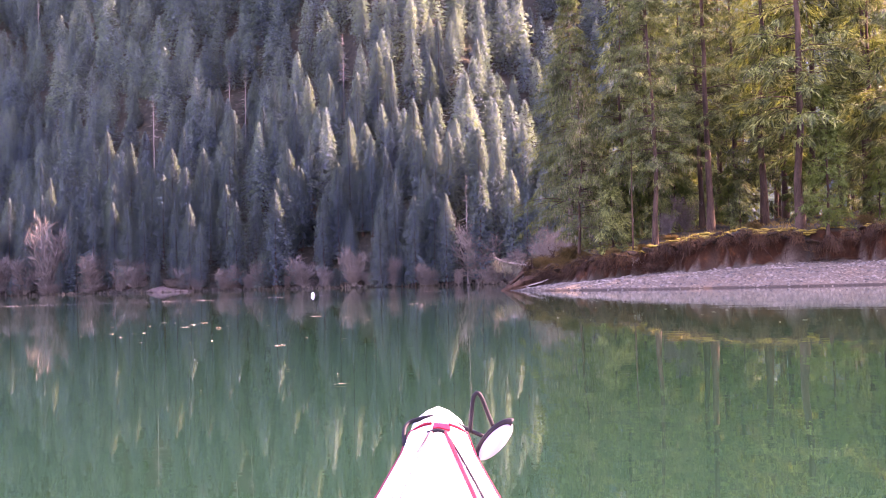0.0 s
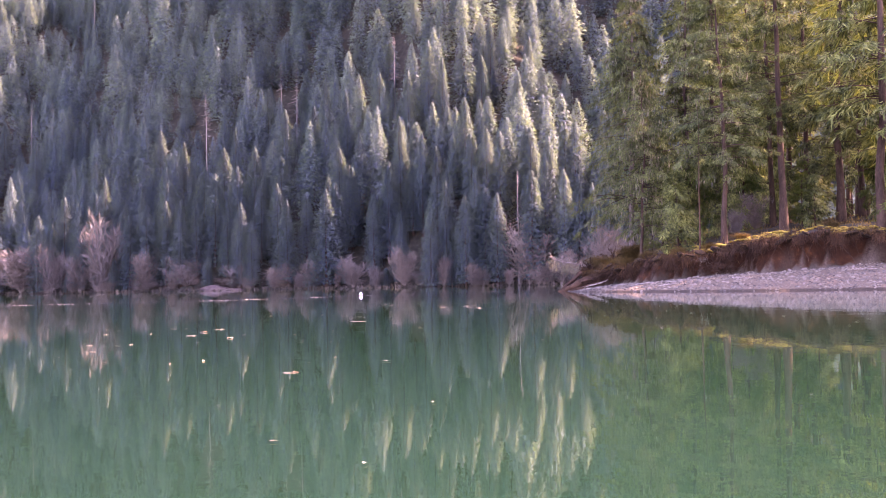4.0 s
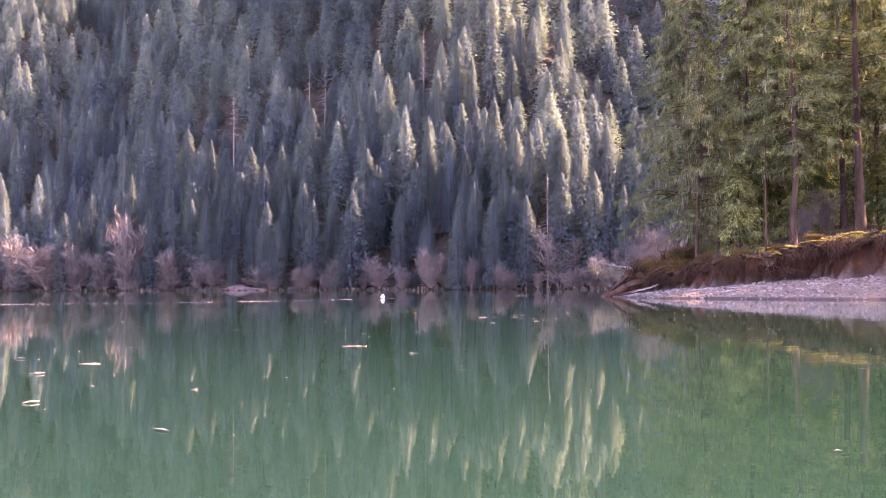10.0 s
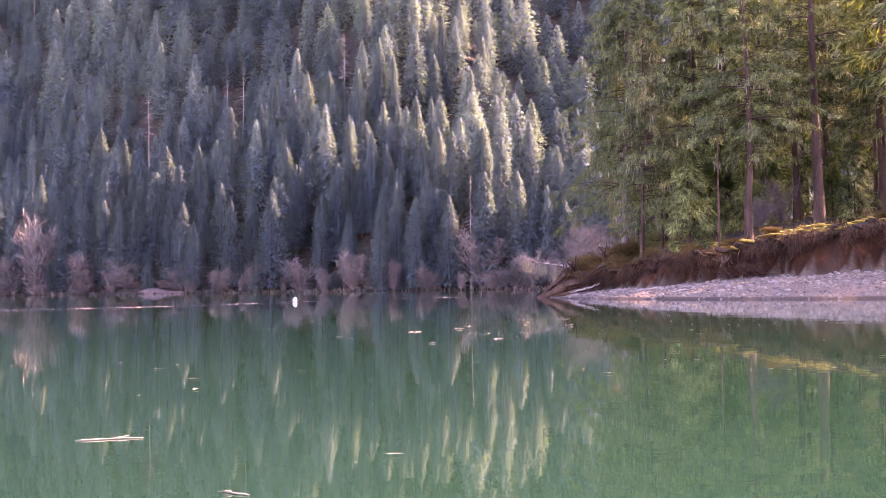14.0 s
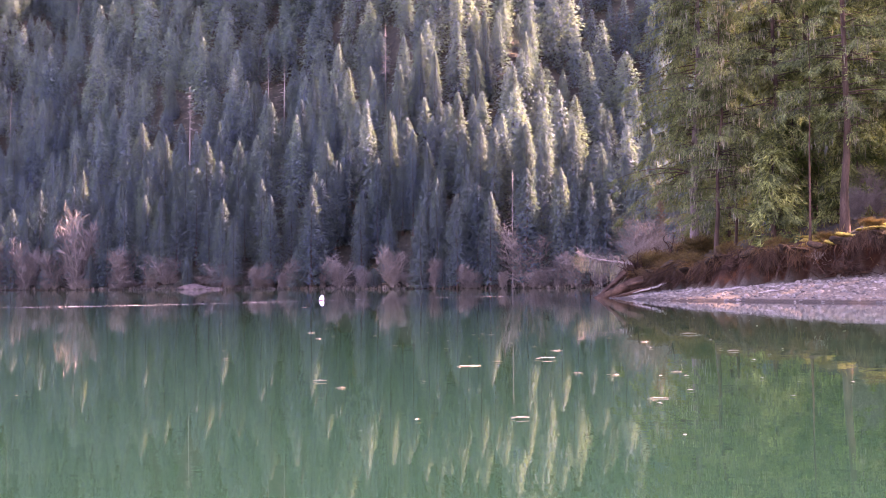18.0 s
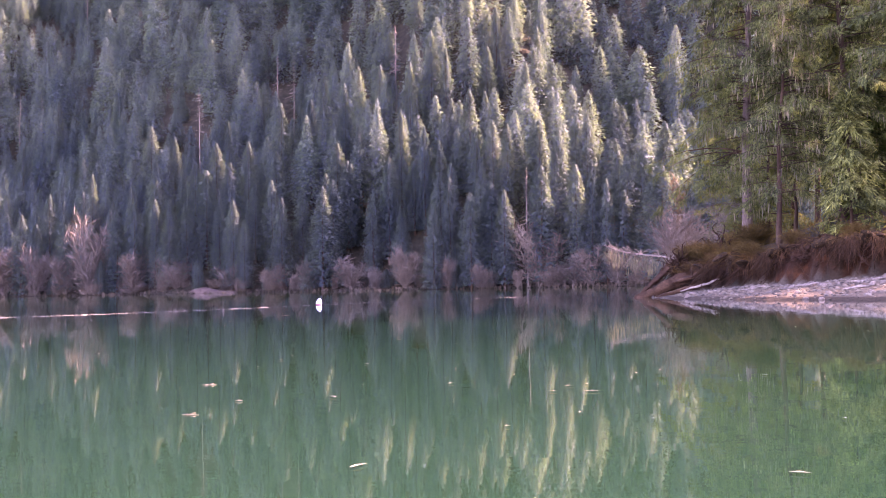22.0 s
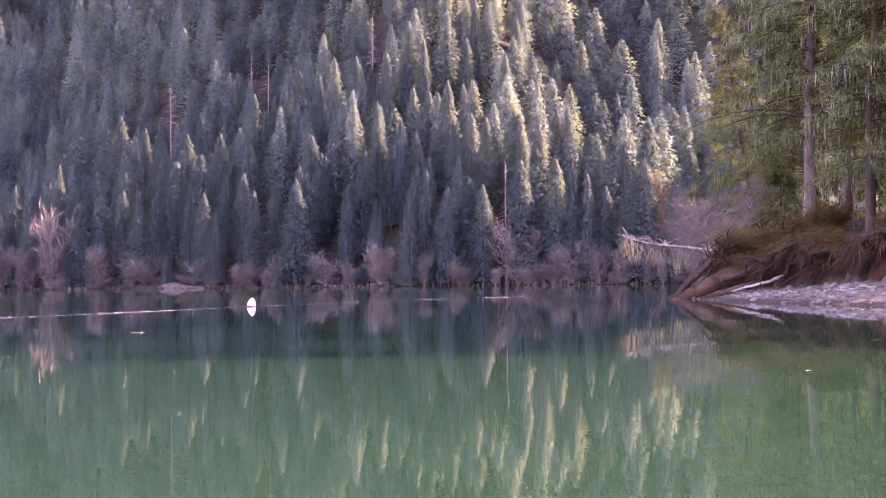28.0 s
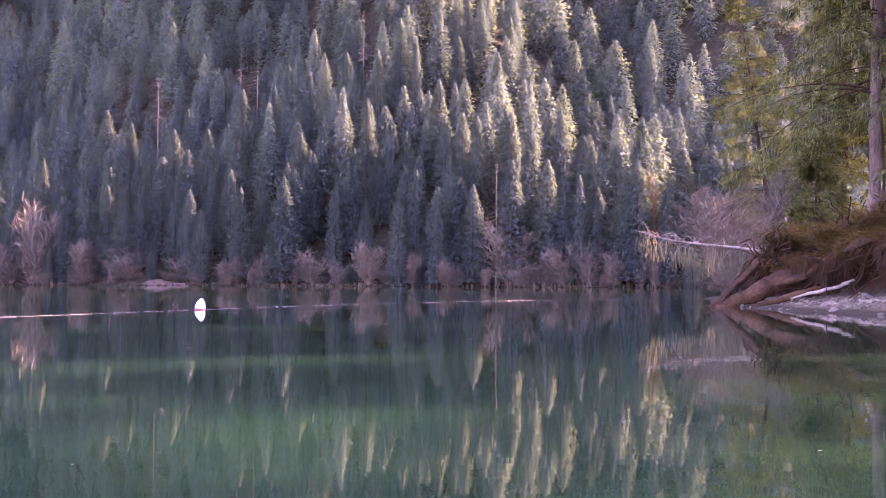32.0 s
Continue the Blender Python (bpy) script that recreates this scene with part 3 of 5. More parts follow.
# ======== trees of the point ========
def near_conifer(seed, tall, crown_from, reach, boughs, droop, needles, size=0.36, trunk_r=0.24, lichen=0.0, lean=0.0, top_power=0.75, one_side=None, skirt=0.45, fill_out=4.0, crowd=0.9, bark=None):
    """Meshes of a tree seen close: trunk, limbs, needle sprays on side twigs, and lichen strands."""
    r = np.random.default_rng(seed)
    trunk, axis = trunk_mesh("trunk", tall, trunk_r, bark or M_BARK, lean, 9, 12, seed)
    u = np.sort(r.random(boughs) ** crowd)
    z = tall * (crown_from + (0.985 - crown_from) * u)
    span = reach * np.clip((1 - u) ** top_power, 0.04, 1) * np.clip(skirt + u * fill_out, 0, 1) * r.uniform(0.5, 1.2, boughs)
    a = r.uniform(0, 2 * np.pi, boughs)
    if one_side is not None:
        span *= 0.65 + 0.35 * np.cos(a - one_side)
    cx = np.interp(z, axis[:, 2], axis[:, 0])
    cy = np.interp(z, axis[:, 2], axis[:, 1])
    s = np.linspace(0, 1, 6)
    lift = r.uniform(-0.05, 0.35, boughs) + 0.5 * (u > 0.85)
    drop = droop * r.uniform(0.6, 1.3, boughs)
    swing = r.normal(0, 0.25, boughs)
    ang = a[:, None] + swing[:, None] * s
    rad = span[:, None] * s
    lines = np.stack([cx[:, None] + rad * np.cos(ang), cy[:, None] + rad * np.sin(ang), z[:, None] + span[:, None] * (lift[:, None] * s - drop[:, None] * s ** 2)], -1)
    radii = (0.008 + 0.007 * span)[:, None] * (1 - 0.85 * s)
    limbs = mesh_from("branching", *tubes(lines, radii, 4), M_BARK, True)
    base, way, side, le, wi = [], [], [], [], []
    m = int(np.clip(11 * (0.36 / size) ** 1.4, 10, 28))
    hang_b, hang_l = [], []
    for i in range(boughs):
        n = max(5, int(span[i] * 5.5))
        t = r.uniform(0.22, 1.0, n)
        j = np.clip((t * 5).astype(int), 0, 4)
        fr = (t * 5 - j)[:, None]
        p = lines[i, j] * (1 - fr) + lines[i, j + 1] * fr
        d = unit(lines[i, j + 1] - lines[i, j])
        across = np.stack([-d[:, 1], d[:, 0], np.zeros(n)], 1)
        sg = np.where(r.random(n) < 0.5, -1, 1)[:, None]
        twig = unit(d * 0.75 + across * sg * r.uniform(0.4, 1.1, n)[:, None] + np.array([0, 0, -0.25]))
        tl = (0.25 + 0.32 * span[i] * (1.05 - t)) * r.uniform(0.6, 1.2, n)
        q = np.repeat(p, m, 0) + np.repeat(twig, m, 0) * (np.repeat(tl, m) * np.tile(np.linspace(0.0, 1, m), n))[:, None]
        q[:, 2] -= (np.tile(np.linspace(0, 1, m), n) ** 2) * np.repeat(tl, m) * 0.3
        q += r.normal(0, 0.05, q.shape)
        k = len(q)
        tw = np.repeat(twig, m, 0) + r.normal(0, 0.45, (k, 3)) + np.array([0, 0, -0.25])
        base.append(q)
        way.append(tw)
        side.append(np.cross(np.repeat(twig, m, 0), [0, 0, 1.0]) + r.normal(0, 0.35, (k, 3)))
        le.append(size * r.uniform(0.6, 1.4, k))
        wi.append(size * r.uniform(0.1, 0.2, k))
        if lichen and r.random() < lichen:
            h = int(6 + span[i] * 8)
            pick = r.integers(0, k, h)
            hang_b.append(q[pick])
            hang_l.append(r.uniform(0.12, 0.5, h))
    v, f = blades(np.concatenate(base), np.concatenate(way), np.concatenate(side), np.concatenate(le), np.concatenate(wi), 0.2)
    out = [("trunk", trunk, ""), ("branching", limbs, ""), ("crown", mesh_from("crown", v, f, needles), "")]
    if hang_b:
        b = np.concatenate(hang_b)
        n = len(b)
        v, f = blades(b, np.array([0, 0, -1.0]) + r.normal(0, 0.08, (n, 3)), r.normal(0, 1, (n, 3)), np.concatenate(hang_l), r.uniform(0.02, 0.05, n), 0.1)
        out.append(("lichen", mesh_from("lichen", v, f, M_LICHEN), "pale hanging strands of lichen"))
    return out


def plant(name, label, category, meshes, x, y, turn=0.0, scale=1.0, group="", sink=0.15):
    ob = thing(name, label, category, group, Matrix.Translation((x, y, height(x, y) - sink)) @ pose(0, 0, 0, 0, 0, turn) @ Matrix.Scale(scale, 4))
    for pn, me, lab in meshes:
        part(pn, me, ob, lab)
    return ob


M_PALE = surface("pale_flaking_bark", (0.045, 0.032, 0.027), (0.19, 0.14, 0.115), 4.0, 0.9, 0.7, 20.0, (1, 1, 0.35))
GROVE = "conifers on the point"
# the leaning-out hemlock at the point's edge, with low skirts of drooping boughs
plant("hemlock", "large drooping hemlock hung with pale lichen at the bank's edge", "tree",
      near_conifer(11, 20.3, 0.13, 4.6, 330, 0.42, M_NEAR, 0.2, 0.23, 0.8, top_power=0.7, skirt=0.85, fill_out=0.8, crowd=0.6, bark=M_PALE), 13.9, 76.8, 0, group=GROVE)
plant("hemlock", "drooping lichen-hung hemlock standing just behind the bank", "tree",
      near_conifer(22, 18.0, 0.12, 4.0, 240, 0.4, M_NEAR, 0.24, 0.18, 0.6, skirt=0.8, fill_out=0.8), 17.0, 73.4, 70, group=GROVE)
plant("hemlock", "hemlock with thin upper crown and bare lower stem above the bank", "tree",
      near_conifer(12, 18.5, 0.22, 3.4, 170, 0.3, M_NEAR, 0.24, 0.17, 0.4), 17.3, 65.9, 40, group=GROVE)
plant("douglas_fir", "tall fir with a bare reddish trunk and high boughs", "tree",
      near_conifer(13, 26, 0.26, 3.6, 180, 0.28, M_NEAR, 0.26, 0.23, 0.2), 21.2, 67.0, 80, group=GROVE)
plant("douglas_fir", "tall fir standing back from the eroded bank", "tree",
      near_conifer(14, 27, 0.16, 4.0, 210, 0.3, M_NEAR, 0.3, 0.25, 0.2), 25.6, 69.5, 10, group=GROVE)
plant("hemlock", "low dense hemlock sapling between the larger trunks", "tree",
      near_conifer(15, 5.2, 0.06, 1.7, 110, 0.35, M_NEAR, 0.3, 0.06, 0.1), 15.0, 67.6, 120, group=GROVE)
plant("hemlock", "young bright green hemlock on the bank face", "tree",
      near_conifer(16, 8.6, 0.03, 2.2, 150, 0.3, M_YOUNG, 0.22, 0.09, 0.0, top_power=0.8), 26.2, 61.0, 0, group=GROVE)
plant("hemlock", "slim lichen-hung hemlock with a pale stem at the bank corner", "tree",
      near_conifer(17, 12.5, 0.19, 2.9, 150, 0.34, M_NEAR, 0.19, 0.11, 1.0, top_power=0.7, skirt=0.8, fill_out=0.7), 13.4, 70.7, 200, group=GROVE)
plant("hemlock", "thin hemlock with a pale trunk beside the driftwood", "tree",
      near_conifer(18, 7.0, 0.4, 1.3, 60, 0.35, M_NEAR, 0.2, 0.08, 0.8), 15.9, 76.2, 20, group=GROVE)
plant("spruce", "open sunlit yellow-green spruce beyond the driftwood", "tree",
      near_conifer(19, 20.5, 0.08, 4.8, 210, 0.22, M_SPRUCE, 0.32, 0.22, 0.2, lean=-0.15, top_power=0.7), 26.6, 120.0, 0, group=GROVE)

plant("spruce", "second sunlit spruce deeper in the bay", "tree",
      near_conifer(20, 14, 0.06, 3.6, 160, 0.25, M_SPRUCE, 0.32, 0.16, 0.3, top_power=0.75), 25.2, 109.0, 90, group=GROVE)
plant("spruce", "bushy yellow-green sapling by the leaning log", "tree",
      near_conifer(21, 5.5, 0.03, 1.9, 90, 0.25, M_SPRUCE, 0.3, 0.06, 0.0, top_power=0.75), 18.9, 93.5, 30, group=GROVE)
thin = thing("snag", "thin bare dead stem standing among the hemlocks", "tree", "", Matrix.Translation((15.85, 65.9, height(15.85, 65.9) - 0.2)))
part("trunk", trunk_mesh("trunk", 9.4, 0.055, M_DRIFT, 0.015, 6, 10, 7)[0], thin)


def grove_fill():
    r = np.random.default_rng(33)
    kinds = [near_conifer(41, 24, 0.08, 3.6, 120, 0.32, M_NEAR, 0.48, 0.18, 0.25), near_conifer(42, 28, 0.12, 3.9, 130, 0.3, M_NEAR, 0.5, 0.2, 0.15),
             near_conifer(43, 20, 0.05, 3.2, 110, 0.35, M_NEAR, 0.46, 0.2, 0.3), near_conifer(44, 25, 0.15, 3.3, 110, 0.3, M_NEAR, 0.48, 0.18, 0.2)]
    placed = [(13.9, 76.8), (17.0, 73.4), (12.9, 70.8), (17.3, 65.9), (21.2, 67.0), (25.6, 69.5), (15, 67.6), (15, 78.3), (25.2, 109), (18.9, 93.5), (15.9, 76.2), (26.6, 120)]
    # first ten: added out of view on the right to shade the beach
    fixed = [(38, 59.8), (43, 57.8), (47, 57.5), (50.5, 56), (55, 55), (60, 53.5), (52, 60.5), (57, 58.5), (64, 54), (48, 62), (29.5, 66), (32.5, 62.5), (36, 65), (40, 60.5), (44, 64), (22.5, 73), (19.5, 75.5), (33, 70)]
    more = [(r.uniform(17, 75), r.uniform(58, 125)) for _ in range(600)]
    for x, y in fixed + more:
        if len(placed) > 88:
            break
        db = far_from(np.array([x]), np.array([y]), BANK)[0]
        # a lane towards the sun stays clear so light reaches the moss
        if x < 0.25 * y or (x > 20 and abs((x - 18.5) * 0.19 - (y - 64.3) * 0.98) < 2.4):
            continue
        if not inside(np.array([x]), np.array([y]), BANK)[0] or db < 2.2 or min(math.hypot(x - a, y - b) for a, b in placed) < 3.1:
            continue
        placed.append((x, y))
        plant("conifer", "shaded conifer in the dense grove on the point, extended out of view for shade", "tree", kinds[int(r.integers(4))], x, y, r.uniform(0, 360), r.uniform(0.95, 1.3), GROVE)


grove_fill()


def saplings():
    r = np.random.default_rng(37)
    kinds = [near_conifer(51, 5.0, 0.04, 1.5, 70, 0.3, M_NEAR, 0.34, 0.05, 0.2), near_conifer(52, 7.0, 0.06, 1.8, 80, 0.3, M_YOUNG, 0.36, 0.07, 0.1)]
    for i, (x, y) in enumerate(((18.6, 69.5), (20.2, 71.5), (23.5, 68.2), (24.2, 72.4), (27.5, 67.5), (28.6, 71), (31, 65.5), (30.2, 62.8), (34, 66.5), (34.5, 61.6), (38, 63.5), (22, 78), (26, 76), (37.5, 69), (42, 62.5), (17.6, 72.6))):
        plant("sapling", "young conifer growing in the shade of the grove", "tree", kinds[i % 2], x, y, r.uniform(0, 360), r.uniform(0.6, 1.1), "saplings on the point")


saplings()


# ======== the eroded bank: roots, moss, hanging brush ========
def along(line, metres):
    """The point that many metres along a line, and its direction."""
    for (x0, y0), (x1, y1) in zip(line, line[1:]):
        n = math.hypot(x1 - x0, y1 - y0)
        if metres <= n:
            return Vector((x0 + (x1 - x0) * metres / n, y0 + (y1 - y0) * metres / n)), Vector(((x1 - x0) / n, (y1 - y0) / n))
        metres -= n
    return Vector(line[-1]), Vector(((x1 - x0) / n, (y1 - y0) / n))


EDGE = BANK[3:12]  # from the right-hand end round the tip
EDGE_LENGTH = sum(math.dist(a, b) for a, b in zip(EDGE, EDGE[1:]))


def closed_tube(name, points, radii, material, sides=7):
    p, q = np.array(points, float), np.array(radii, float)
    p = np.concatenate([p[:1], p, p[-1:]])
    q = np.concatenate([[0.001], q, [0.001]])
    return mesh_from(name, *tubes(p[None], q[None], sides), material, True)


def smooth_line(points, n):
    """Points on a smooth curve through the given ones."""
    p = np.array(points, float)
    t = np.linspace(0, len(p) - 1, n)
    out = []
    for u in t:
        i = min(int(u), len(p) - 2)
        a, b, c, d = p[max(i - 1, 0)], p[i], p[i + 1], p[min(i + 2, len(p) - 1)]
        w = u - i
        out.append(0.5 * (2 * b + (c - a) * w + (2 * a - 5 * b + 4 * c - d) * w ** 2 + (3 * b - a - 3 * c + d) * w ** 3))
    return np.array(out)


def bank_roots():
    r = np.random.default_rng(91)
    groups = [(2, 40), (9, 50), (16, 60), (21, 80), (26, 80), (30, 60)]
    for start, count in groups:
        c, _ = along(EDGE, min(start + 2.5, EDGE_LENGTH))
        ob = thing("exposed_roots", "tangle of dark exposed roots hanging over the eroded bank", "roots", "exposed roots", Matrix.Translation((c.x, c.y, 0)))
        for _ in range(count):
            s = min(start + r.uniform(0, 6.5), EDGE_LENGTH - 0.1)
            p, d = along(EDGE, s)
            out = Vector((-d.y, d.x))  # towards the water
            if inside(np.array([p.x + out.x]), np.array([p.y + out.y]), BANK)[0]:
                out = -out
            into, reach, slide = r.uniform(0.5, 1.0), r.uniform(-0.2, 0.9), r.normal(0, 1.1)
            a, b = p - out * into, p + out * reach + d * slide
            za, zb = height(a.x, a.y) + 0.03, max(height(b.x, b.y), 0.1) + r.uniform(0.0, 0.5)
            m = (a + b) / 2 + out * r.uniform(0.1, 0.4)
            bend = [(*a, za), (*(a * 0.6 + m * 0.4), za + r.uniform(-0.05, 0.12)), (*m, za * 0.55 + zb * 0.45), (*b, zb)]
            line = smooth_line(bend, 9) + r.normal(0, 0.05, (9, 3)) - np.array([c.x, c.y, 0])
            w = 0.008 + 0.035 * r.random() ** 2
            part("root", closed_tube("root", line, w * np.linspace(1, 0.35, 9), M_ROOT, 5), ob)


bank_roots()


def cushion(seed, material, flat=0.45):
    r = np.random.default_rng(seed)
    bm = bmesh.new()
    bmesh.ops.create_icosphere(bm, subdivisions=3, radius=1)
    ph = r.uniform(0, 6, 3)
    for v in bm.verts:
        k = 1 + 0.16 * math.sin(3.1 * v.co.x + ph[0]) + 0.14 * math.sin(4.3 * v.co.y + ph[1]) + 0.1 * math.sin(7 * (v.co.x + v.co.y) + ph[2]) + r.normal(0, 0.03)
        v.co *= k
        v.co.z *= flat
    return from_bm("cushion", bm, material, True)


def moss_bank():
    r = np.random.default_rng(92)
    shapes = [cushion(i, M_MOSS) for i in range(4)]
    ob = thing("moss_mat", "sunlit yellow-green moss cushions along the bank's lip", "moss")
    for i in range(190):
        p, d = along(EDGE, r.uniform(0.5, EDGE_LENGTH - 3) if i > 110 else r.uniform(9, 22))
        out = Vector((-d.y, d.x))
        if inside(np.array([p.x + out.x]), np.array([p.y + out.y]), BANK)[0]:
            out = -out
        q, back = p - out * r.uniform(0.6, 2.2), p - out * 2.0
        k = r.uniform(0.08, 0.27)
        if height(q.x, q.y) < height(back.x, back.y) - 0.35:
            continue
        part("cushion", shapes[i % 4], ob, m=Matrix.Translation((q.x, q.y, height(q.x, q.y) + 0.02)) @ pose(0, 0, 0, r.uniform(-12, 12), r.uniform(-12, 12), r.uniform(0, 360)) @ Matrix.Diagonal((k * 1.3, k * 1.1, k * 0.7, 1)))


moss_bank()
mud_bank()


def turf_lip():
    """Sods that overhang the cut face of the bank."""
    r = np.random.default_rng(97)
    m = surface("sod", (0.009, 0.0055, 0.0032), (0.042, 0.024, 0.0115), 2.0, 0.95, 0.8, 12.0)
    shapes = [cushion(200 + i, m, 0.5) for i in range(4)]
    ob = thing("turf_lip", "overhanging dark sods along the top of the eroded bank", "turf")
    s = 0.3
    i = 0
    while s < EDGE_LENGTH - 0.5:
        p, d = along(EDGE, s)
        out = Vector((-d.y, d.x))
        q = p + out * r.uniform(-0.35, 0.25)
        back = p - out * 1.2
        k = r.uniform(0.16, 0.4)
        part("sod", shapes[i % 4], ob, m=Matrix.Translation((q.x, q.y, height(back.x, back.y) - 0.2 + r.uniform(-0.25, 0.08))) @ pose(0, 0, 0, r.uniform(-30, 40), r.uniform(-25, 25), math.degrees(math.atan2(d.y, d.x)) + r.uniform(-40, 40))
             @ Matrix.Diagonal((k * 1.1, k * r.uniform(0.8, 1.3), k * r.uniform(0.5, 0.95), 1)))
        s += k * r.uniform(1.8, 4.0)
        i += 1


turf_lip()


def hanging_rootlets():
    """Curtains of fine roots under the overhanging sods."""
    r = np.random.default_rng(98)
    base, way, le = [], [], []
    for _ in range(30000):
        s = r.uniform(0, EDGE_LENGTH)
        clump = math.sin(s * 2.3 + 1) * math.sin(s * 0.9) + 0.5 * math.sin(s * 6.1)
        if r.random() > 0.35 + 0.6 * clump:
            continue
        p, d = along(EDGE, s)
        out = Vector((-d.y, d.x))
        q, back = p + out * r.uniform(-0.25, 0.4), p - out * 1.2
        base.append((q.x, q.y, back.x, back.y, r.uniform(0.1, 0.5)))
        way.append((r.normal(0, 0.45) + 0.15 * out.x, r.normal(0, 0.45) + 0.15 * out.y, -1))
        le.append(r.uniform(0.15, 0.55 + 0.5 * max(clump, 0)))
    b = np.array(base)
    b = np.stack([b[:, 0], b[:, 1], land(b[:, 2], b[:, 3])[0] - b[:, 4]], 1)
    n = len(b)
    v, f = blades(b, np.array(way), r.normal(0, 1, (n, 3)), np.array(le), r.uniform(0.008, 0.028, n), 0.2)
    m = foliage("rootlets", (0.022, 0.011, 0.007), (0.1, 0.052, 0.03), 0.15, 0.6)
    tagged(new("hanging_rootlets", mesh_from("hanging_rootlets", v, f, m)), "brown curtains of fine roots below the overhanging turf", "roots", kind="stuff")


hanging_rootlets()


def hanging_brush():
    """Dead fern, twigs and duff that droop over the lip of the bank."""
    r = np.random.default_rng(93)
    base, way, le, wi = [], [], [], []
    for _ in range(34000):
        s = r.uniform(0, EDGE_LENGTH)
        p, d = along(EDGE, s)
        clump = 0.5 + 0.5 * math.sin(s * 1.9) * math.sin(s * 0.7 + 1)
        if r.random() > 0.1 + 1.1 * clump ** 2:
            continue
        out = Vector((-d.y, d.x))
        q, back = p - out * r.uniform(-0.45, 1.0), p - out * 1.1
        base.append((q.x, q.y, back.x, back.y))
        way.append((out.x * 0.8 + r.normal(0, 0.4), out.y * 0.8 + r.normal(0, 0.4), r.uniform(-1.1, 0.5)))
        le.append(r.uniform(0.08, 0.42))
        wi.append(r.uniform(0.006, 0.02))
    n = len(base)
    base = np.array(base)
    base = np.stack([base[:, 0], base[:, 1], land(base[:, 2], base[:, 3])[0] + r.uniform(-0.3, 0.06, n)], 1)
    v, f = blades(base, np.array(way), r.normal(0, 1, (n, 3)), np.array(le), np.array(wi), 0.1)
    m = foliage("dead_fern", (0.026, 0.016, 0.009), (0.115, 0.066, 0.03), 0.25, 0.6)
    tagged(new("hanging_brush", mesh_from("hanging_brush", v, f, m)), "brown dead fern and twigs drooping over the bank", "brush", kind="stuff")


hanging_brush()


def undergrowth():
    """Brown brush and low green under the grove."""
    r = np.random.default_rng(94)
    xs, ys = r.uniform(11, 60, 5200), r.uniform(55, 105, 5200)
    ok = inside(xs, ys, BANK) & (far_from(xs, ys, BANK) > 0.6)
    xs, ys = xs[ok], ys[ok]
    zs = land(xs, ys)[0]
    n = len(xs)
    k = 7
    base = np.repeat(np.stack([xs, ys, zs], 1), k, 0) + r.normal(0, 0.16, (n * k, 3)) * [1, 1, 0.3]
    v, f = blades(base, r.normal(0, 0.5, (n * k, 3)) + [0, 0, 0.8], r.normal(0, 1, (n * k, 3)), r.uniform(0.12, 0.45, n * k), r.uniform(0.012, 0.04, n * k), 0.1)
    m = foliage("undergrowth", (0.04, 0.03, 0.014), (0.17, 0.12, 0.045), 0.25, 0.3)
    tagged(new("undergrowth", mesh_from("undergrowth", v, f, m)), "sparse brown undergrowth beneath the conifers", "undergrowth", kind="stuff")


undergrowth()

# the leafless shrub at the mouth of the bay and its neighbours
NEAR_SHRUB = bare_shrub(99, 4200, 0.005, 16)
for x, y, w, h, turn in ((17.6, 100.5, 7.4, 5.8, 0), (15.9, 96.5, 4.6, 3.8, 80), (20.5, 70.5, 3.0, 2.6, 10), (18.4, 67.6, 1.8, 1.6, 130), (33.6, 60.8, 2.4, 2.0, 10), (13.6, 88.5, 2.4, 1.7, 150), (22, 108, 5, 5.5, 210), (13.2, 82.6, 2.2, 1.5, 300)):
    ob = thing("bare_shrub", "leafless grey-brown shrub leaning over the lake edge", "shrub", "leafless shrubs on the point",
               Matrix.Translation((x, y, max(height(x, y), 0.05) - 0.1)) @ pose(0, 0, 0, 0, 0, turn) @ Matrix.Diagonal((w, w, h, 1)))
    for pn, me, lab in NEAR_SHRUB:
        part(pn, me, ob)


FERN = bare_shrub(98, 5200, 0.008, 16, foliage("dead_bracken", (0.045, 0.029, 0.012), (0.16, 0.1, 0.036), 0.25, 0.6))
for x, y, w, h, turn in ((12.3, 73.4, 2.4, 1.5, 0), (11.6, 76.0, 1.8, 1.1, 70), (13.6, 69.2, 1.7, 1.0, 140), (13.3, 75.4, 2.2, 1.6, 200), (17.9, 64.6, 1.3, 0.7, 20), (22.6, 62.9, 1.6, 0.8, 90), (28.4, 60.6, 1.8, 1.0, 60), (12.0, 74.6, 2.6, 1.5, 30), (12.7, 71.6, 2.4, 1.4, 100), (11.9, 77.6, 2.6, 1.6, 160), (13.2, 73.6, 2.8, 1.8, 250), (14.6, 66.8, 1.7, 1.0, 310), (16.4, 65.4, 1.5, 0.8, 10), (12.6, 79.5, 2.4, 1.4, 45)):
    ob = thing("bracken", "brown dead bracken clump at the bank's edge", "fern", "dead bracken", Matrix.Translation((x, y, height(x, y) - 0.1)) @ pose(0, 0, 0, 0, 0, turn) @ Matrix.Diagonal((w, w, h * 0.75, 1)))
    for pn, me, lab in FERN:
        part(pn, me, ob)


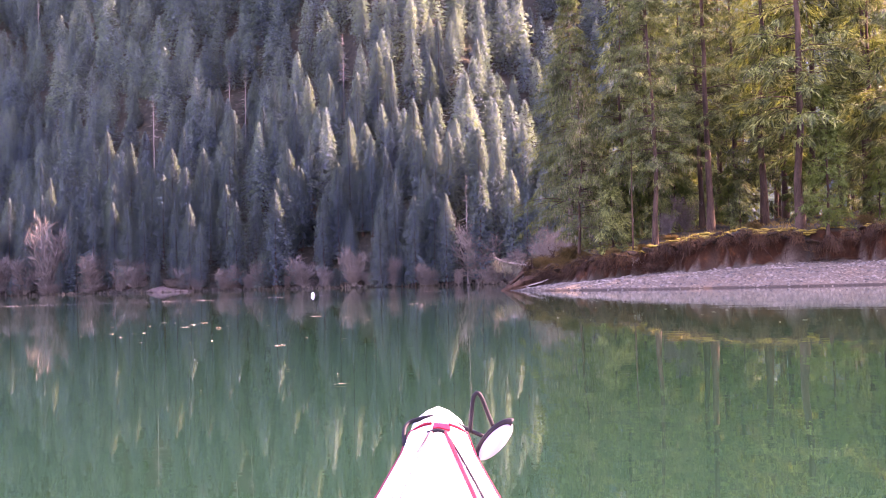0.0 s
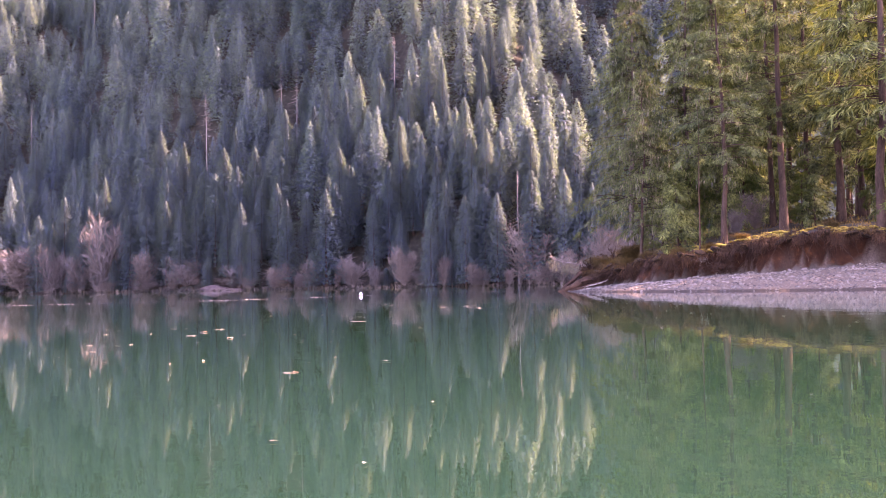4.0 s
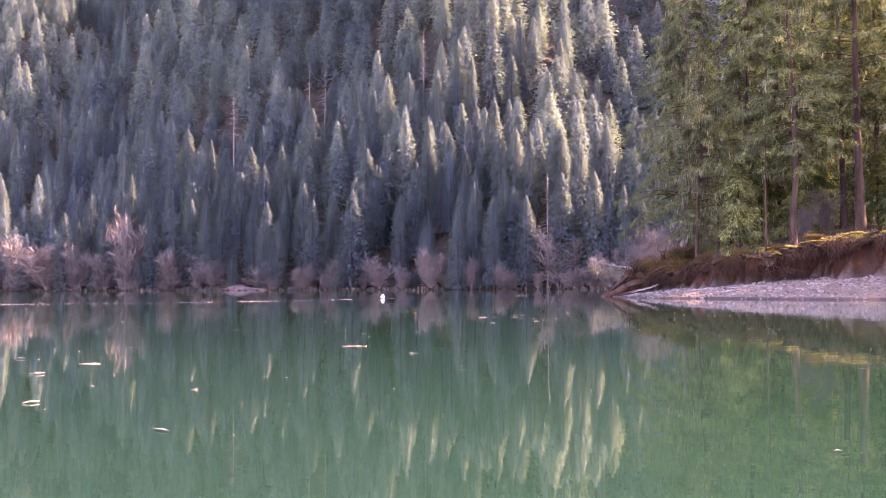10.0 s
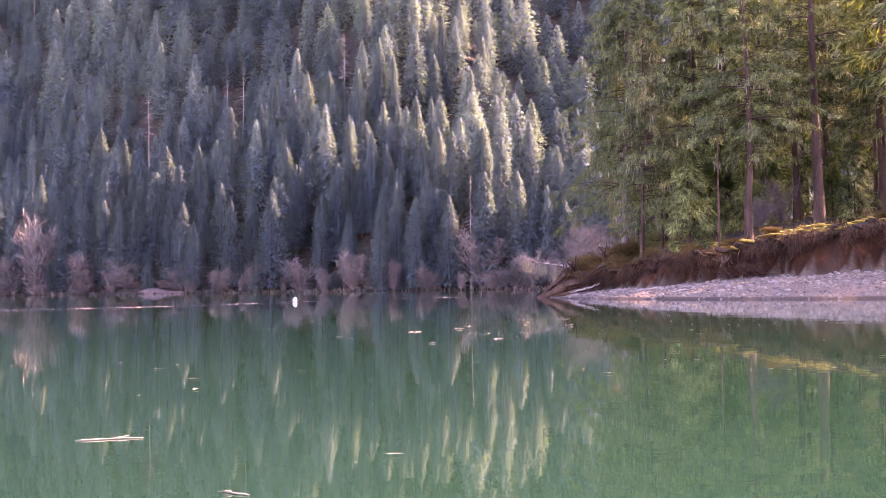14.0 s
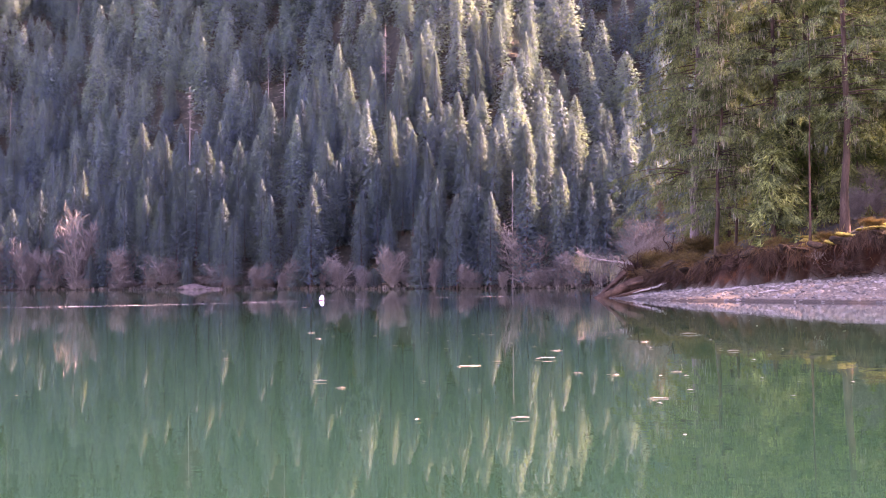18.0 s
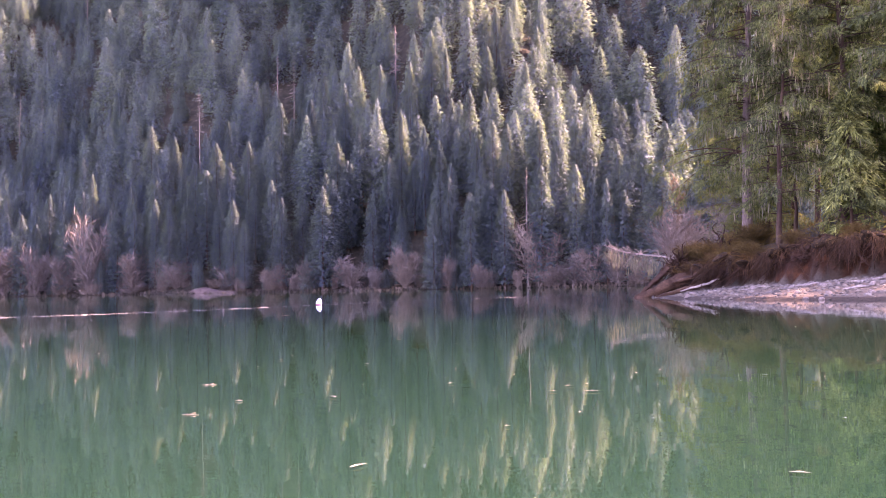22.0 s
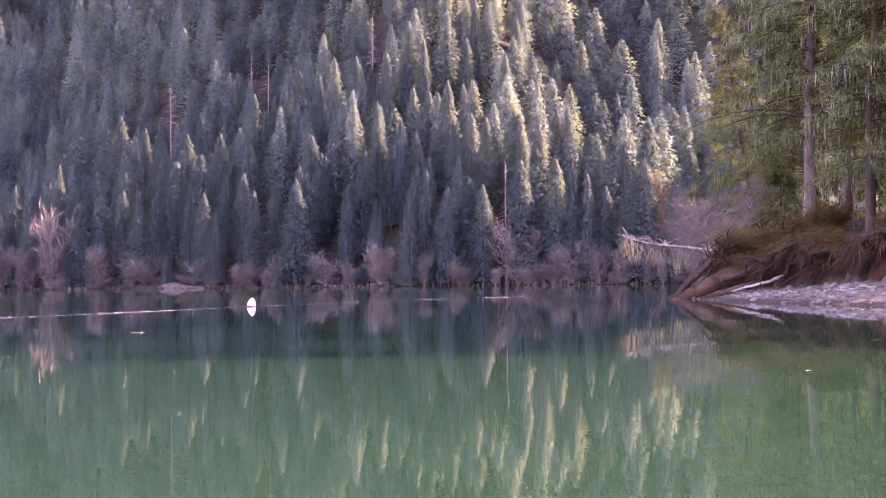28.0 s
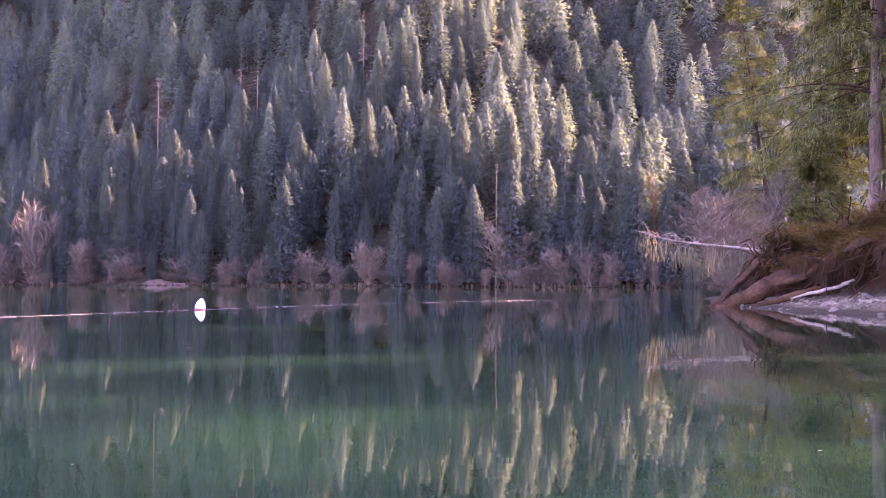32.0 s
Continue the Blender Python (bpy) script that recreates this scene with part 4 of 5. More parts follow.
# ======== driftwood ========
def log(name, label, points, radii, material, group="driftwood", n=14, seed=0, stubs=0):
    r = np.random.default_rng(seed)
    line = smooth_line(points, n)
    c = line[0].copy()
    c[2] = 0
    rad = np.interp(np.linspace(0, 1, n), np.linspace(0, 1, len(radii)), radii) * (1 + r.normal(0, 0.07, n))
    ob = thing(name, label, "driftwood", group, Matrix.Translation(c))
    stem = closed_tube("stem", smooth_line(line - c + r.normal(0, 0.015, line.shape), 3 * n), np.interp(np.linspace(0, 1, 3 * n), np.linspace(0, 1, n), rad), material, 14)
    co = np.array([q.co for q in stem.vertices]).reshape(-1, 14, 3)
    mid = co.mean(1, keepdims=True)
    flute = 1 + 0.16 * np.sin(np.arange(14) * 2.1 + r.uniform(0, 6)) + r.normal(0, 0.09, 14) + 0.06 * r.normal(0, 1, (len(co), 14))
    co = mid + (co - mid) * flute[:, :, None]
    stem.vertices.foreach_set("co", co.astype(np.float32).ravel())
    trunk = part("stem", stem, ob)
    for _ in range(stubs):
        i = int(r.integers(2, n - 2))
        d = unit(r.normal(0, 1, 3) + [0, 0, 0.5])
        ln = r.uniform(0.15, 0.5)
        p = line[i] - c
        part("stub", closed_tube("stub", [p, p + d * ln * 0.5, p + d * ln + [0, 0, 0.05]], [rad[i] * 0.35, rad[i] * 0.25, rad[i] * 0.12], material, 5), trunk)
    return ob


log("driftwood_log", "dark weathered log slanting up out of the lake", [(8.5, 75.2, -0.2), (9.6, 76.0, 0.62), (10.65, 76.89, 1.36)], [0.09, 0.1, 0.12], M_DRIFT, seed=1)
log("driftwood_log", "massive dark log with its butt end in the water", [(8.6, 74.7, -0.15), (9.85, 75.05, 0.4), (10.85, 75.3, 0.75), (12.2, 75.6, 1.2)], [0.16, 0.23, 0.27, 0.24], M_DRIFT, seed=2, stubs=5)
log("driftwood_log", "pale split log resting on the gravel", [(9.2, 73.5, 0.02), (10.32, 73.75, 0.3), (11.42, 73.9, 0.56)], [0.05, 0.1, 0.08], M_DRIFT, seed=3)
log("driftwood_log", "twisted pale root log curling up the bank", [(10.0, 73.93, 0.62), (10.9, 74.13, 0.84), (11.62, 74.38, 1.27), (12.08, 74.73, 1.75), (12.3, 75.0, 2.35)], [0.06, 0.11, 0.13, 0.11, 0.05], M_DRIFT, seed=4, stubs=7)
log("driftwood_log", "thin bleached log lying on the gravel", [(10.1, 73.3, 0.24), (11.17, 72.94, 0.55), (11.6, 72.9, 0.72)], [0.025, 0.045, 0.03], M_SNAG, seed=5)
log("driftwood_log", "small dark pole leaning on the log pile", [(8.9, 75.9, 0.0), (9.9, 76.6, 0.9), (10.5, 77.2, 1.5)], [0.05, 0.06, 0.05], M_DRIFT, seed=6)
for i, (x, y, a, le, w) in enumerate(((14.0, 63.6, 150, 1.9, 0.08), (12.3, 64.6, 140, 1.7, 0.07), (13.0, 62.2, 146, 1.3, 0.06), (11.0, 66.6, 115, 1.5, 0.06), (16.6, 60.4, 158, 1.3, 0.06), (10.4, 69.3, 96, 1.3, 0.05), (22.5, 58.5, 170, 1.6, 0.06), (11.9, 65.2, 25, 1.1, 0.05), (29.5, 53.4, 165, 2.2, 0.12), (31.5, 53.9, 150, 1.4, 0.08))):
    dx, dy = math.cos(radians(a)) * le * 0.34, math.sin(radians(a)) * le * 0.34
    log("driftwood_log", "sun-bleached driftwood log stranded on the gravel beach", [(x + k * dx, y + k * dy, max(height(x + k * dx, y + k * dy), 0) + w * 0.7) for k in (-1, 0, 1)], [w * 0.35, w * 0.6, w * 0.4], M_SNAG, seed=20 + i, n=8)


def rootwad(name, label, x, y, z, face, size, count, seed, material=None):
    """The upturned root plate of a fallen tree."""
    r = np.random.default_rng(seed)
    ob = thing(name, label, "roots", "", Matrix.Translation((x, y, z)))
    part("core", cushion(seed, material or M_ROOT, 0.8), ob, m=Matrix.Diagonal((size * 0.45, size * 0.42, size * 0.5, 1)))
    for _ in range(count):
        d = unit(r.normal(0, 1, 3) + np.array(face) * 0.5)
        ln = size * r.uniform(0.6, 1.5)
        bend = unit(np.cross(d, r.normal(0, 1, 3)))
        pts = smooth_line([d * 0.2 * size, d * ln * 0.5 + bend * ln * 0.12, d * ln * 0.85 - bend * ln * 0.1, d * ln + bend * ln * 0.18], 8)
        part("root", closed_tube("root", pts + r.normal(0, 0.012, pts.shape), size * r.uniform(0.015, 0.07) * np.linspace(1, 0.25, 8), material or M_ROOT, 5), ob)


rootwad("root_plate", "upturned dark root plate topping the driftwood pile", 10.9, 76.6, 1.25, (-0.5, -0.6, 0.2), 0.8, 90, 101)
rootwad("root_plate", "ragged root mass clinging to the eroded bank corner", 12.4, 75.4, 1.75, (-0.4, -0.7, 0.1), 0.95, 100, 102)
rootwad("root_plate", "small dangling root clump below the overhang", 13.4, 67.2, 1.5, (-0.5, -0.6, -0.5), 0.75, 70, 103)
rootwad("stump", "pale weathered stump bedded in the roots of the bank", 15.6, 64.6, 1.75, (-0.3, -0.5, -0.3), 0.42, 14, 104, M_SNAG)
rootwad("root_plate", "dark mat of roots under the cut bank", 16.6, 64.1, 1.3, (0, -0.7, -0.6), 0.8, 70, 105)
rootwad("root_plate", "bleached root clump on the bank above the beach", 27.6, 60.2, 2.7, (-0.2, -0.9, -0.2), 0.6, 34, 106, M_DRIFT)


def dead_limb():
    """A dead stem reaching out over the bay, hung with lichen."""
    r = np.random.default_rng(111)
    line = smooth_line([(12.6, 79.6, 1.5), (11.44, 81.4, 1.83), (10.63, 83.2, 2.03), (9.89, 85.0, 2.27), (9.3, 87.3, 2.7)], 16)
    c = line[0] * [1, 1, 0]
    ob = thing("dead_limb", "bleached dead stem over the water, draped with pale lichen", "branch", "", Matrix.Translation(c))
    stem = part("stem", closed_tube("stem", line - c, np.linspace(0.06, 0.012, 16), M_SNAG, 6), ob)
    for _ in range(54):
        i = int(r.integers(2, 15))
        d = unit(r.normal(0, 1, 3) * [1, 1, 0.6] + [0, 0, 0.15])
        p = line[i] - c
        ln = r.uniform(0.3, 1.1)
        arch = smooth_line([p, p + d * ln * 0.4 + [0, 0, 0.06], p + d * ln * 0.75 - [0, 0, 0.1 * ln], p + d * ln - [0, 0, 0.55 * ln]], 7)
        part("twig", closed_tube("twig", arch, np.linspace(0.016, 0.004, 7), M_SNAG, 4), stem)
    n = 900
    t = r.uniform(0.1, 0.95, n) * 15
    i = t.astype(int)
    b = line[i] + (line[np.minimum(i + 1, 15)] - line[i]) * (t - i)[:, None] - c + r.normal(0, 0.12, (n, 3)) * [1, 1, 0.2]
    drop = r.uniform(0.2, 0.6, n) * (1 + np.sin(t * 2.2))
    b[:, 2] -= r.uniform(0, 0.7, n)
    v, f = blades(b, np.array([0, 0, -1.0]) + r.normal(0, 0.1, (n, 3)), r.normal(0, 1, (n, 3)), 0.12 + drop * 0.5, r.uniform(0.008, 0.026, n), 0.1)
    tagged(part("lichen", mesh_from("lichen", v, f, M_LICHEN), ob, "pale straw-coloured hanging lichen"), kind="stuff")


dead_limb()
log("fallen_sapling", "pale leaning sapling stem on the point", [(17.0, 91.5, 1.6), (18.6, 96, 2.9), (20.2, 101, 4.1)], [0.07, 0.06, 0.04], M_SNAG, seed=7, group="")


# ======== buoy, float line, flotsam ========
def plain(name, colour, rough=0.5, bump=0.05):
    return surface(name, tuple(c * 0.85 for c in colour), colour, 6.0, rough, bump, 40.0)


M_WHITE = plain("white_plastic", (0.82, 0.81, 0.78), 0.4)
M_BLACK = plain("black_rubber", (0.009, 0.007, 0.009), 0.6)
M_BLACK.node_tree.nodes["Principled BSDF"].inputs["Specular IOR Level"].default_value = 0.1
M_RED = plain("red_webbing", (0.2, 0.004, 0.014), 0.6)
M_PINK = plain("faded_pink_cord", (0.34, 0.11, 0.13), 0.6)
M_LILAC = plain("pale_lilac_foam", (0.22, 0.2, 0.25), 0.6)
M_ROPE = plain("wet_rope", (0.1, 0.09, 0.09), 0.7)


def lathe(name, profile, material, sides=20, smooth=True):
    th = np.arange(sides) * 2 * np.pi / sides
    v = np.array([[(q * np.cos(a), q * np.sin(a), z) for a in th] for q, z in profile]).reshape(-1, 3)
    idx = np.arange(len(v)).reshape(len(profile), sides)
    nxt = np.roll(idx, -1, 1)
    f = np.stack([idx[:-1], nxt[:-1], nxt[1:], idx[1:]], -1).reshape(-1, 4)
    return mesh_from(name, v, f, material, smooth)


buoy = thing("buoy", "white plastic mooring buoy floating upright on the lake", "buoy", "", Matrix.Translation((-4.25, 69.8, 0)) @ pose(0, 0, 0, 0, 9, 30) @ Matrix.Scale(0.85, 4))
buoy_float = part("float", lathe("float", [(0.001, -0.16), (0.08, -0.14), (0.125, -0.02), (0.13, 0.06), (0.115, 0.15), (0.085, 0.21), (0.05, 0.25), (0.001, 0.26)], M_WHITE), buoy)
part("collar", lathe("collar", [(0.126, -0.012), (0.15, 0.0), (0.15, 0.022), (0.126, 0.034)], M_PINK), buoy_float, "faded red waterline collar")
part("cap", lathe("cap", [(0.05, 0.245), (0.052, 0.265), (0.03, 0.285), (0.001, 0.288)], M_WHITE), buoy_float)

LINE = [(-24, 47), (-18, 52), (-11.6, 56), (-7.6, 61.5), (-4.3, 69.7), (-1.5, 76), (2.9, 83.5), (9, 90), (12.5, 93)]


def float_line():
    r = np.random.default_rng(121)
    pts = smooth_line([(x, y, 0.0) for x, y in LINE], 120)
    ob = thing("float_line", "slack floating rope with debris caught along it", "rope")
    part("rope", closed_tube("rope", pts + r.normal(0, 0.015, pts.shape) * [1, 1, 0], np.full(120, 0.0055), M_ROPE, 5), ob)
    chip = [cushion(130 + i, M_SNAG, 0.25) for i in range(3)]
    for i in range(30):
        k = int(r.integers(2, 118))
        p = pts[k] + r.normal(0, 0.12, 3) * [1, 1, 0]
        part("chip", chip[i % 3], ob, m=Matrix.Translation((p[0], p[1], 0.008)) @ pose(0, 0, 0, 0, 0, r.uniform(0, 360)) @ Matrix.Diagonal((r.uniform(0.04, 0.13), r.uniform(0.015, 0.035), 0.03, 1)))


float_line()

# twigs and leaves on the water: x, y, length, angle
FLOTSAM = [(-2.94, 18.24, 0.28, 5), (-3.11, 14.47, 0.1, 40), (-3.71, 18.84, 0.2, 0), (-4.17, 17.14, 0.12, 20), (-3.61, 17.18, 0.1, 70),
           (-2.96, 17.28, 0.18, 10), (-3.13, 13.27, 0.13, 170), (-3.53, 14.45, 0.12, 15), (-1.8, 11.72, 0.07, 60), (-0.96, 10.42, 0.2, 12),
           (-2.91, 16.36, 0.26, 8), (-2.29, 15.49, 0.15, 20), (-1.65, 16.15, 0.08, 0), (-0.8, 11.87, 0.06, 30),
           (-1.19, 20.55, 0.45, 4), (-0.57, 19.39, 0.2, 172), (1.14, 32.04, 0.2, 0), (0.91, 30.94, 0.3, 5), (0.96, 29.61, 0.12, 170), (0.3, 30.29, 0.36, 10),
           (-0.63, 29.12, 0.16, 3), (-0.48, 28.7, 0.1, 0), (1.12, 28.05, 0.2, 175), (0.37, 27.27, 0.14, 15), (1.6, 29.66, 0.14, 0), (1.17, 29.45, 0.12, 10),
           (3.04, 35.01, 0.35, 12), (-1.13, 34.43, 0.14, 10), (-1.36, 35.96, 0.16, 0), (-1.01, 34.98, 0.07, 0), (-3.29, 53.53, 0.35, 4), (2.2, 33.4, 0.2, 30), (2.6, 31.8, 0.18, 0)]
M_LEAF = surface("floating_leaf", (0.13, 0.1, 0.066), (0.34, 0.28, 0.2), 3.0, 0.7, 0.3, 25.0)


def flotsam():
    r = np.random.default_rng(141)
    for i, (x, y, le, a) in enumerate(FLOTSAM):
        le, a = le * 0.55, a + r.uniform(-25, 25)
        at = Matrix.Translation((x, y, 0)) @ pose(0, 0, 0, 0, 0, a)
        if i % 3 == 2 and le < 0.22:
            ob = thing("floating_leaf", "curled pale brown leaf floating on the lake", "leaf", "flotsam", at)
            v, f = blades(np.array([[-le / 2, 0, 0.006]]), np.array([[1.0, 0, 0.05]]), np.array([[0, 1.0, 0]]), np.array([le]), np.array([le * 0.25]), 0.2)
            v = np.concatenate([v, v - [0, 0, 0.004]])
            f = np.array([[0, 1, 2, 3], [7, 6, 5, 4], [0, 4, 5, 1], [1, 5, 6, 2], [2, 6, 7, 3], [3, 7, 4, 0]])
            part("blade", mesh_from("blade", v, f, M_LEAF), ob)
        else:
            ob = thing("floating_twig", "pale bare twig floating on the lake", "twig", "flotsam", at)
            s = np.linspace(-0.5, 0.5, 7)
            part("stem", closed_tube("stem", np.stack([s * le, r.normal(0, 0.006, 7), np.full(7, 0.003)], 1), (0.0015 + le * 0.007) * np.array([0.4, 0.9, 1.1, 0.8, 1.0, 0.7, 0.3]), M_LEAF, 5), ob)
            part("side_shoot", closed_tube("side_shoot", [(0.1 * le, 0, 0.006), (0.2 * le, 0.07 * le, 0.008), (0.28 * le, 0.18 * le, 0.008)], [0.0018, 0.0014, 0.001], M_LEAF, 4), ob)
    n = 3400
    x, y = r.uniform(-11, 10, n), r.uniform(3, 66, n)
    raft = 0.16 + 0.84 * np.exp(-((x - 2.5) / 4.5) ** 2 - ((y - 32) / 7) ** 2) + 0.45 * np.exp(-((x + 3) / 3.5) ** 2 - ((y - 17) / 7) ** 2)
    keep = (r.random(n) < raft * (0.55 + 0.45 * wavy(x, y, 6, 71))) & (x < 7.5)
    x, y = x[keep], y[keep]
    n = len(x)
    a = r.uniform(0, 6.28, n)
    v, f = blades(np.stack([x, y, np.full(n, 0.006)], 1), np.stack([np.cos(a), np.sin(a), 0 * a], 1), np.stack([-np.sin(a), np.cos(a), 0 * a], 1), 0.02 + 0.1 * r.random(n) ** 2, r.uniform(0.008, 0.022, n), 0.2)
    tagged(new("floating_specks", mesh_from("floating_specks", v, f, M_LEAF)), "scattered pale needles and seed specks on the water", "flotsam", kind="stuff")


flotsam()


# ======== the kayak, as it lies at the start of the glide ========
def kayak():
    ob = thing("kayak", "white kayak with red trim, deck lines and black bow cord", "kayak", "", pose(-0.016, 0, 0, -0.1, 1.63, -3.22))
    far = np.array([-2.5, -2.47, -2.3, -2.0, -1.6, -1.2, -0.8, -0.4, 0.0, 0.4, 0.8, 1.1, 1.27, 1.38, 1.5, 1.7, 1.9, 2.0, 2.06, 2.11, 2.15, 2.175, 2.185])
    half = np.array([0.004, 0.03, 0.07, 0.13, 0.2, 0.25, 0.28, 0.285, 0.27, 0.235, 0.182, 0.141, 0.122, 0.116, 0.108, 0.092, 0.077, 0.069, 0.063, 0.056, 0.047, 0.031, 0.012])
    crown = np.interp(far, [-2.5, -2.0, -1.0, 0.0, 0.8, 1.38, 1.46, 2.0, 2.06, 2.11, 2.15, 2.175, 2.185], [0.26, 0.24, 0.22, 0.235, 0.245, 0.257, 0.262, 0.281, 0.295, 0.308, 0.311, 0.305, 0.29])
    ring = []
    for y, w, z in zip(far, half, crown):
        e = z - 0.045
        sect = [(-w * 0.25, min(-0.10, e - 0.1)), (-w * 0.72, min(0.02, e - 0.08)), (-w, e - 0.05), (-w, e), (-w * 0.82, e + 0.024), (-w * 0.45, z - 0.008), (0, z), (w * 0.45, z - 0.008), (w * 0.82, e + 0.024), (w, e), (w, e - 0.05), (w * 0.72, min(0.02, e - 0.08)), (w * 0.25, min(-0.10, e - 0.1))]
        ring.append([(x, y, h) for x, h in sect])
    v = np.array(ring)
    n, k = v.shape[:2]
    idx = np.arange(n * k).reshape(n, k)
    nxt = np.roll(idx, -1, 1)
    f = np.stack([idx[:-1], idx[1:], nxt[1:], nxt[:-1]], -1).reshape(-1, 4)
    hull = part("hull", mesh_from("hull", v.reshape(-1, 3), f, M_WHITE, True), ob)
    for side in (2, 10):
        part("seam", closed_tube("seam", (v[:, side] + [0, 0, 0.05])[:-2], np.full(n - 2, 0.0035), M_RED, 6), hull, "red edge trim")

    def tube(name, pts, r0, material, label="", m=20):
        part(name, closed_tube(name, smooth_line(pts, m), np.full(m, r0), material, 8), ob, label)

    tube("cord", [(-0.063, 2.04, 0.245), (-0.0654, 2.07, 0.2727), (-0.0561, 2.09, 0.2855), (-0.0352, 2.09, 0.2932), (-0.0132, 2.09, 0.297), (0.0176, 2.09, 0.2935), (0.0504, 2.08, 0.2775), (0.0867, 2.06, 0.2643)], 0.0042, M_BLACK, "black elastic cord round the nose")
    tube("cord", [(0.061, 2.07, 0.27), (0.0643, 2.07, 0.3076), (0.0675, 2.07, 0.3348), (0.0752, 2.07, 0.3457), (0.0839, 2.07, 0.3359), (0.0948, 2.07, 0.3076), (0.1057, 2.07, 0.2814)], 0.0042, M_BLACK, "black cord loop")

    def on_deck(x, y):
        w = np.interp(y, far, half)
        z = np.interp(y, far, crown)
        q = abs(x) / w
        return (x, y, float(np.interp(q, [0, 0.45, 0.82, 1], [z, z - 0.008, z - 0.021, z - 0.045])) + 0.0025)

    for pts, r0, mat, lab in (([(-0.0168, 2.0), (-0.0451, 1.75), (-0.0669, 1.46), (-0.075, 1.3)], 0.0018, M_ROPE, "thin grey deck line"), ([(-0.0126, 2.0), (-0.0332, 1.75), (-0.0523, 1.46), (-0.06, 1.3)], 0.0028, M_PINK, "faded pink deck line"),
                              ([(0.0137, 2.0), (0.0332, 1.75), (0.0553, 1.46), (0.062, 1.3)], 0.0034, M_RED, "red deck line"), ([(0.0147, 2.0), (0.0424, 1.75), (0.0699, 1.46), (0.078, 1.3)], 0.0018, M_BLACK, "thin dark deck line")):
        tube("deck_line", [on_deck(*p) for p in pts], r0, mat, lab)
    tube("anchor_bar", [on_deck(-0.02, 2.0), on_deck(0.0, 2.0), on_deck(0.017, 2.0)], 0.0035, M_BLACK, "dark anchor bar for the deck lines", 6)
    bm = bmesh.new()
    top = [bm.verts.new(on_deck(x, y)) for x, y in ((-0.0085, 2.035), (0.0171, 2.035), (0.024, 2.02), (0.022, 2.008), (0.0, 2.006), (-0.0106, 2.01))]
    face = bm.faces.new(top)
    up = bmesh.ops.extrude_face_region(bm, geom=[face])["geom"]
    bmesh.ops.translate(bm, verts=[q for q in up if isinstance(q, bmesh.types.BMVert)], vec=(0, 0, 0.004))
    part("patch", from_bm("patch", bm, M_RED), ob, "red fabric patch")
    tube("strap", [on_deck(-0.055, 2.06), on_deck(-0.03, 2.05), on_deck(-0.012, 2.045)], 0.003, M_RED, "red strap", 8)
    tube("strap", [on_deck(0.02, 2.045), on_deck(0.04, 2.05), on_deck(0.055, 2.055)], 0.003, M_RED, "red strap", 8)
    # the foam grip that dangles beside the nose
    bm = bmesh.new()
    bmesh.ops.create_uvsphere(bm, u_segments=20, v_segments=14, radius=1)
    part("grip", from_bm("grip", bm, M_LILAC, True), ob, "pale foam grip", Matrix.Translation((0.1085, 2.05, 0.2565)) @ pose(0, 0, 0, 0, -48, 0) @ Matrix.Diagonal((0.046, 0.016, 0.0185, 1)))
    a = np.linspace(0, math.pi, 16)
    edge = np.stack([0.0475 * np.cos(a), np.full(16, -0.002), 0.0185 * np.sin(a)], 1)
    c, s = math.cos(radians(48)), math.sin(radians(48))
    edge = np.stack([edge[:, 0] * c - edge[:, 2] * s, edge[:, 1], edge[:, 0] * s + edge[:, 2] * c], 1) + [0.1085, 2.05, 0.2565]
